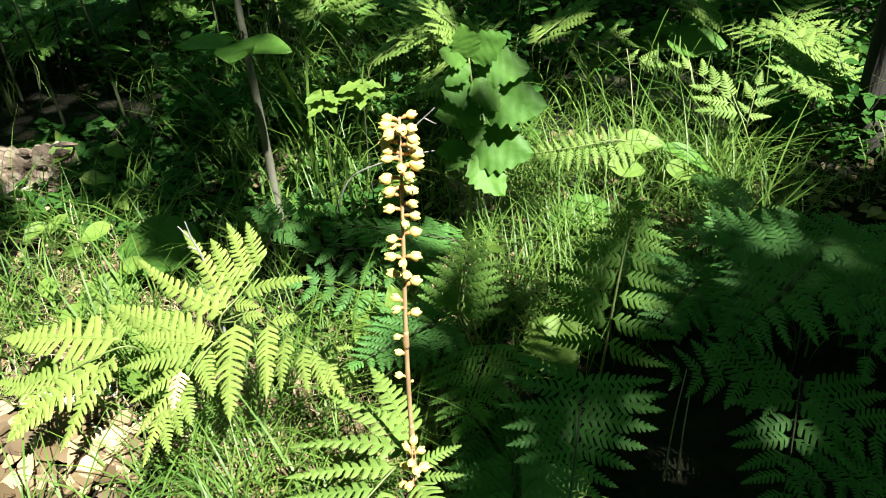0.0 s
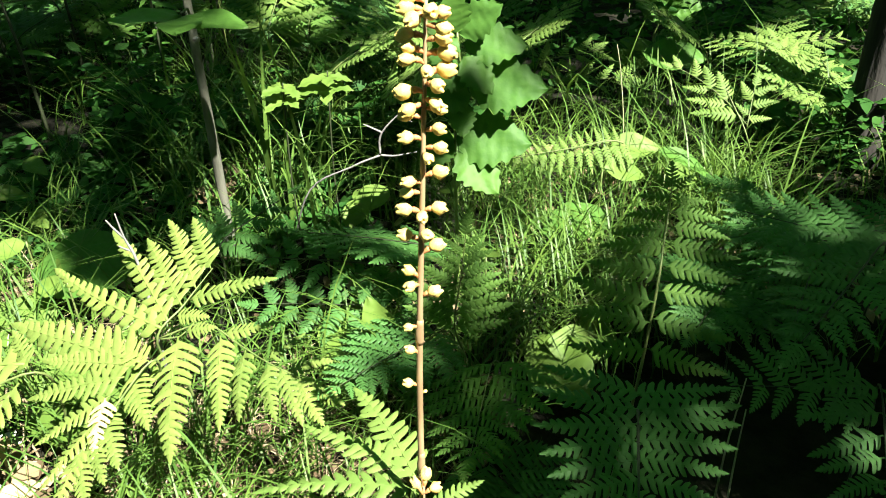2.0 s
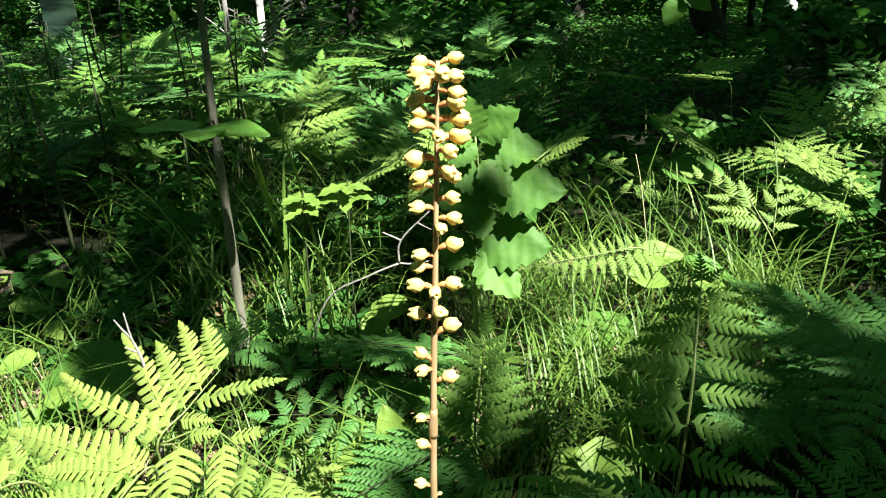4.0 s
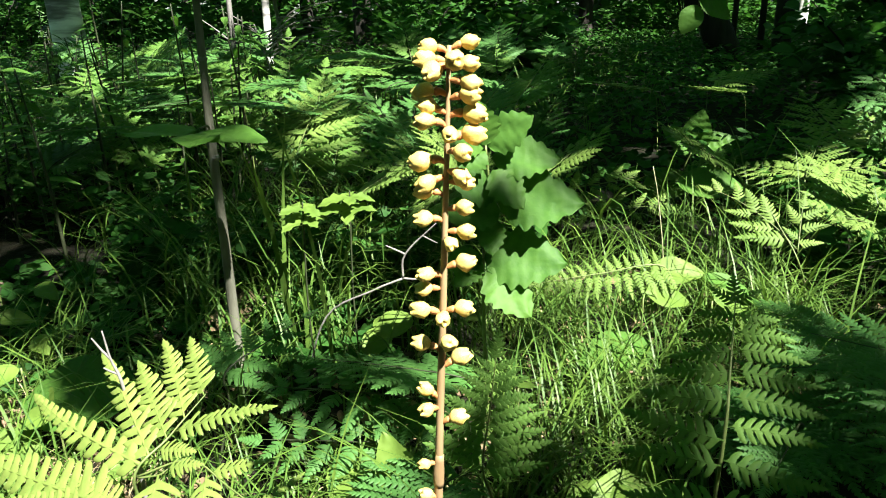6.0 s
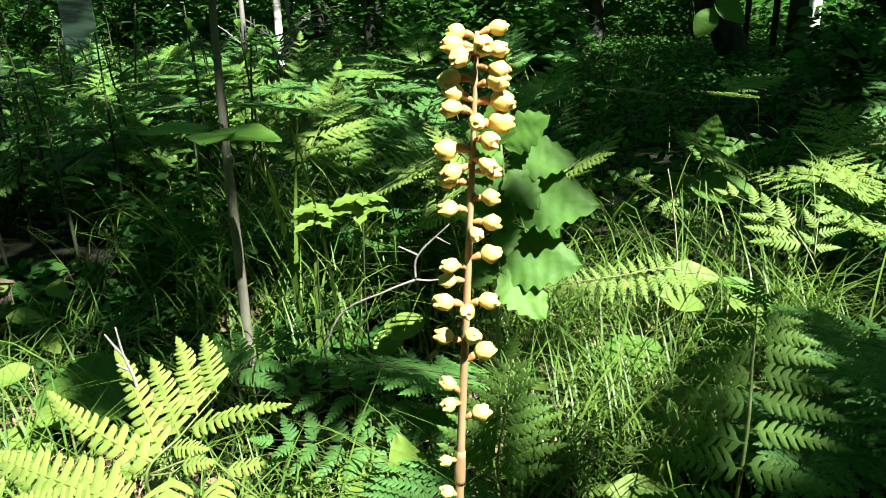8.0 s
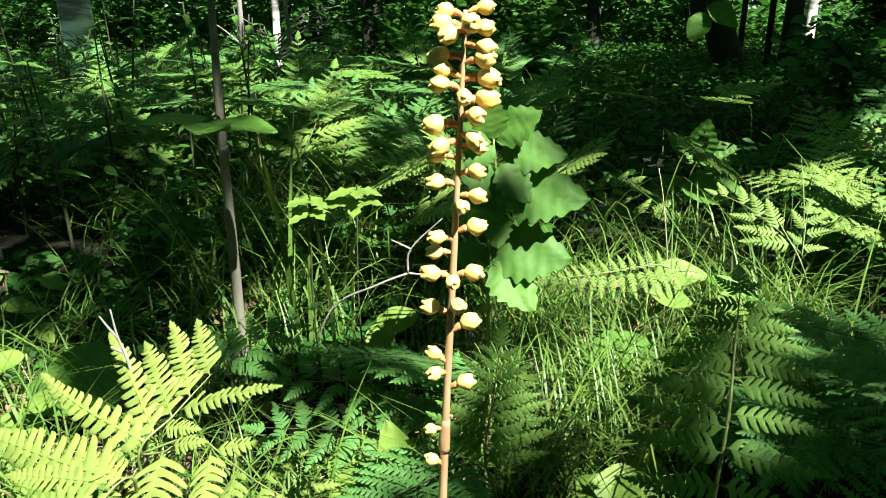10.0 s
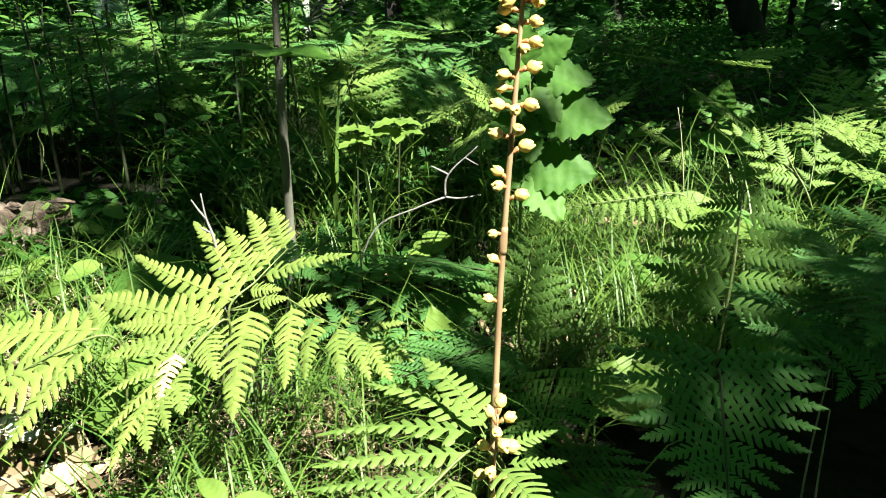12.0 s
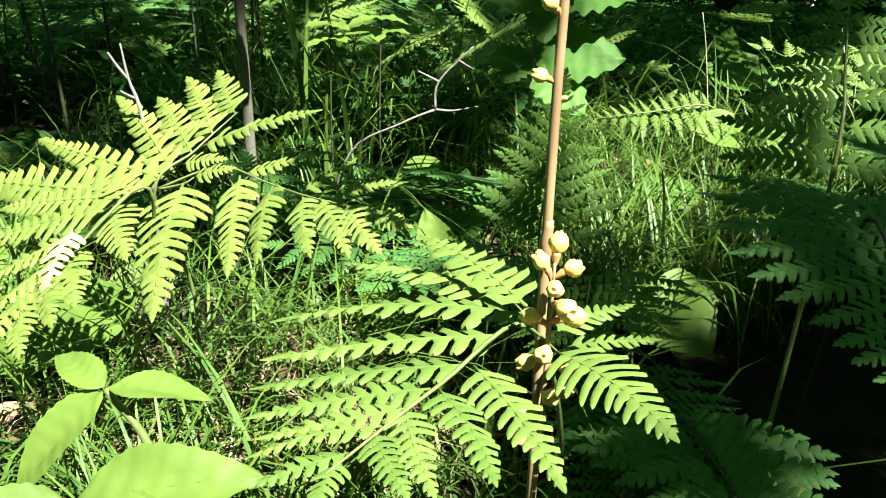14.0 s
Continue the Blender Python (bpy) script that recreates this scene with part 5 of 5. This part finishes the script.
# ---- grass and litter ----
def blades(tufts, name, rng, label, bow=(0.8, 2.1), mat=GRASS):
    """Grass tufts (x, y, number, length, spread, width) as one mesh of arching blades."""
    verts, faces = [], []
    for x, y, count, length, spread, width in tufts:
        for i in range(count):
            bx, by = x + rng.gauss(0, spread), y + rng.gauss(0, spread)
            z = ground_height(bx, by) - 0.004
            a = rng.uniform(0, 2 * math.pi)
            l = length * rng.uniform(0.5, 1.2)
            d = Vector((math.cos(a), math.sin(a), 0))
            s = Vector((-d.y, d.x, 0)) * width * rng.uniform(0.7, 1.2)
            arch = rng.uniform(*bow)
            o = len(verts)
            p = Vector((bx, by, z))
            k = 5
            for j in range(k + 1):
                t = j / k
                w = arch * t * 1.35
                c = p + d * l * (1 - math.cos(w)) / max(arch, 0.3) * 0.75 + Vector((0, 0, l * math.sin(w) / max(arch * 1.35, 0.3)))
                u = s * (1 - t ** 2.2) * 0.5 + s * 0.02
                verts += [c - u, c + u]
            for j in range(k):
                q = o + 2 * j
                faces.append((q, q + 1, q + 3, q + 2))
    return tagged(new(name, mesh_of(name, verts, faces, mat)), label, "grass", kind="stuff")


g = random.Random(5)
tufts = []
for i in range(300):  # fine sedge over the near ground
    x, y = g.uniform(-1.0, 1.0), g.uniform(0.45, 1.75)
    if (x > 0.1 and y < 0.95) or ((x + 0.58) / 0.17) ** 2 + ((y - 0.67) / 0.13) ** 2 < 1 or (-0.34 < x < -0.02 and 0.93 < y < 1.10) or (x < -0.42 and y > 1.3 and i % 3):
        continue
    tufts.append((x, y, 11, g.uniform(0.16, 0.28), 0.022, 0.0027))
for i in range(60):
    x, y = scatter(g, 0.25, 1.25, 0.3, 0.25)
    tufts.append((x, y, 15, g.uniform(0.2, 0.34), 0.018, 0.0030))
for i in range(30):
    x, y = scatter(g, 0.05, 0.9, 0.15, 0.15)
    tufts.append((x, y, 12, g.uniform(0.16, 0.28), 0.018, 0.0030))
for i in range(50):
    x, y = scatter(g, -0.55, 0.85, 0.4, 0.35)
    if ((x + 0.58) / 0.17) ** 2 + ((y - 0.67) / 0.13) ** 2 < 1:
        continue
    tufts.append((x, y, 12, g.uniform(0.14, 0.26), 0.02, 0.0032))
for i in range(64):
    x, y = scatter(g, -0.2, 0.6, 0.22, 0.17)
    tufts.append((x, y, 15, g.uniform(0.08, 0.17), 0.022, 0.0026))
for i in range(16):
    x, y = scatter(g, 0.17, 1.12, 0.07, 0.04)
    tufts.append((x, y, 9, g.uniform(0.16, 0.26), 0.018, 0.0032))
for i in range(36):
    x, y = scatter(g, -0.18, 0.90, 0.15, 0.11)
    tufts.append((x, y, 11, g.uniform(0.10, 0.18), 0.02, 0.0028))
tufts = [u for u in tufts if not (0.04 < u[0] < 0.20 and 0.70 < u[1] < 0.90)]
blades(tufts, "sedge", g, "fine arching sedge and grass of the forest floor")
spread = [(g.uniform(-3.5, 3.5), g.uniform(1.5, 6.0), 10, g.uniform(0.2, 0.38), 0.08, 0.004) for i in range(800)]
spread += [(g.uniform(-0.62, -0.08), g.uniform(1.3, 2.0), 11, g.uniform(0.26, 0.40), 0.03, 0.0042) for i in range(70)]
blades([s for s in spread if not (0.16 < s[0] / s[1] < 0.45 and s[1] > 2.2) and not (s[0] < -0.6 and s[1] < 1.7)], "far_grass", g, "coarser grass among the far ferns")
blades([(-0.4, 1.32, 6, 0.25, 0.03, 0.004), (0.5, 1.55, 14, 0.3, 0.04, 0.003), (-0.6, 1.0, 16, 0.2, 0.05, 0.004)],
       "tall_grass", g, "long broad grass blades in tufts", (0.3, 1.3))
blades([(-0.315, 1.25, 7, 0.38, 0.012, 0.0085), (-0.255, 1.25, 3, 0.38, 0.01, 0.0065)], "upright_grass", g, "few upright broad pale grass blades beside a herb", (0.2, 0.6))
straw = [(*scatter(g, -0.22, 0.76, 0.2, 0.12), 9, g.uniform(0.05, 0.11), 0.03, 0.0014) for i in range(90)]
straw += [(*scatter(g, -0.68, 0.95, 0.25, 0.25), 8, g.uniform(0.06, 0.14), 0.035, 0.0018) for i in range(90)]
blades(straw, "dry_grass", g, "tangle of dry straw and thin stems on the ground", (1.5, 2.6), STRAW)
spots = []
for i in range(2600):
    x, y = scatter(g, -0.22, 0.76, 0.22, 0.15) if i % 2 else scatter(g, -0.64, 0.85, 0.28, 0.3)
    spots.append((x, y, ground_height(x, y) + g.uniform(0.002, 0.012)))
tagged(new("leaf_crumbs", leaf_cloud(spots, g, 0.014, LITTER, "leaf_crumbs", 0.6)), "crumbled dry leaves and bark on the soil", "leaf litter", kind="stuff")
spots = []
for i in range(5200):
    x, y = g.uniform(-1.3, 1.3), g.uniform(0.35, 1.6)
    if (y > 1.2 and x < 0 and i % 4) or (x > 0.06 and y < 1.05):
        continue
    spots.append((x, y, ground_height(x, y) + g.uniform(0.002, 0.014)))
for i in range(50):
    x, y = scatter(g, -0.44, 1.46, 0.05, 0.03)
    spots.append((x, y, ground_height(x, y) + g.uniform(0.005, 0.04)))
for i in range(60):
    x, y = scatter(g, -0.47, 1.38, 0.035, 0.07)
    spots.append((x, y, ground_height(x, y) + g.uniform(0.015, 0.06)))
for i in range(400):
    x, y = scatter(g, -0.2, 0.72, 0.15, 0.1)
    spots.append((x, y, ground_height(x, y) + g.uniform(0.002, 0.02)))
curled = []
for i in range(240):
    x, y = scatter(g, -0.58, 0.67, 0.14, 0.10)
    curled.append((x, y, ground_height(x, y) + g.uniform(0.01, 0.035)))
tagged(new("dry_leaves", leaf_cloud(curled, g, 0.05, LITTER, "dry_leaves", 0.9, True)), "heap of larger curled dry leaves on the soil", "leaf litter", kind="stuff")
tagged(new("leaf_litter", leaf_cloud(spots, g, 0.028, LITTER, "leaf_litter", 0.6, True)), "brown and grey dry leaves on the ground", "leaf litter", kind="stuff")

spots = []
for i in range(1800):
    x, y = g.uniform(-1.1, -0.18), g.uniform(1.16, 1.6)
    spots.append((x, y, ground_height(x, y) + g.uniform(0.004, 0.05)))
for i in range(42000):
    y = 1.45 + 6.5 * g.random() ** 1.35
    x = g.uniform(-0.75, 0.75) * y
    if 0.08 < x < 0.55 and y < 1.88:
        continue
    if 0.12 < x / y < 0.45 and 2.5 < y < 4.3 and noise.noise((x * 3, y * 3, 4)) < 0.25:
        continue
    if noise.noise((x * 1.6, y * 1.6, 3)) > (0.05 if x < -0.4 and y < 2.3 else -0.6):
        spots.append((x, y, ground_height(x, y) + g.uniform(0.01, 0.15)))
for i in range(9000):
    y = g.uniform(3.0, 8.5)
    x = g.uniform(0.1, 0.5) * y
    spots.append((x, y, ground_height(x, y) + g.uniform(0.02, 0.16)))
tagged(new("low_leaves", leaf_cloud(spots, g, 0.034, SHRUB, "low_leaves", 0.6, True)), "small green leaves covering the forest floor", "undergrowth", kind="stuff")
# Ring of leaves, mostly out of view, added to keep out low sky light.
spots = []
for i in range(26000):
    a, r = g.uniform(0, 2 * math.pi), g.uniform(11, 15)
    x, y, z = r * math.cos(a) * 0.9, 3 + r * math.sin(a), g.uniform(0.0, 8.0)
    if y > 6 and abs(x) < 7 and z < 2.6:
        continue
    spots.append((x, y, z))
tagged(new("forest_edge", leaf_cloud(spots, g, 0.7, CANOPY, "forest_edge", 0.9)), "ring of dense forest leaves added to block side light", "forest", kind="stuff")
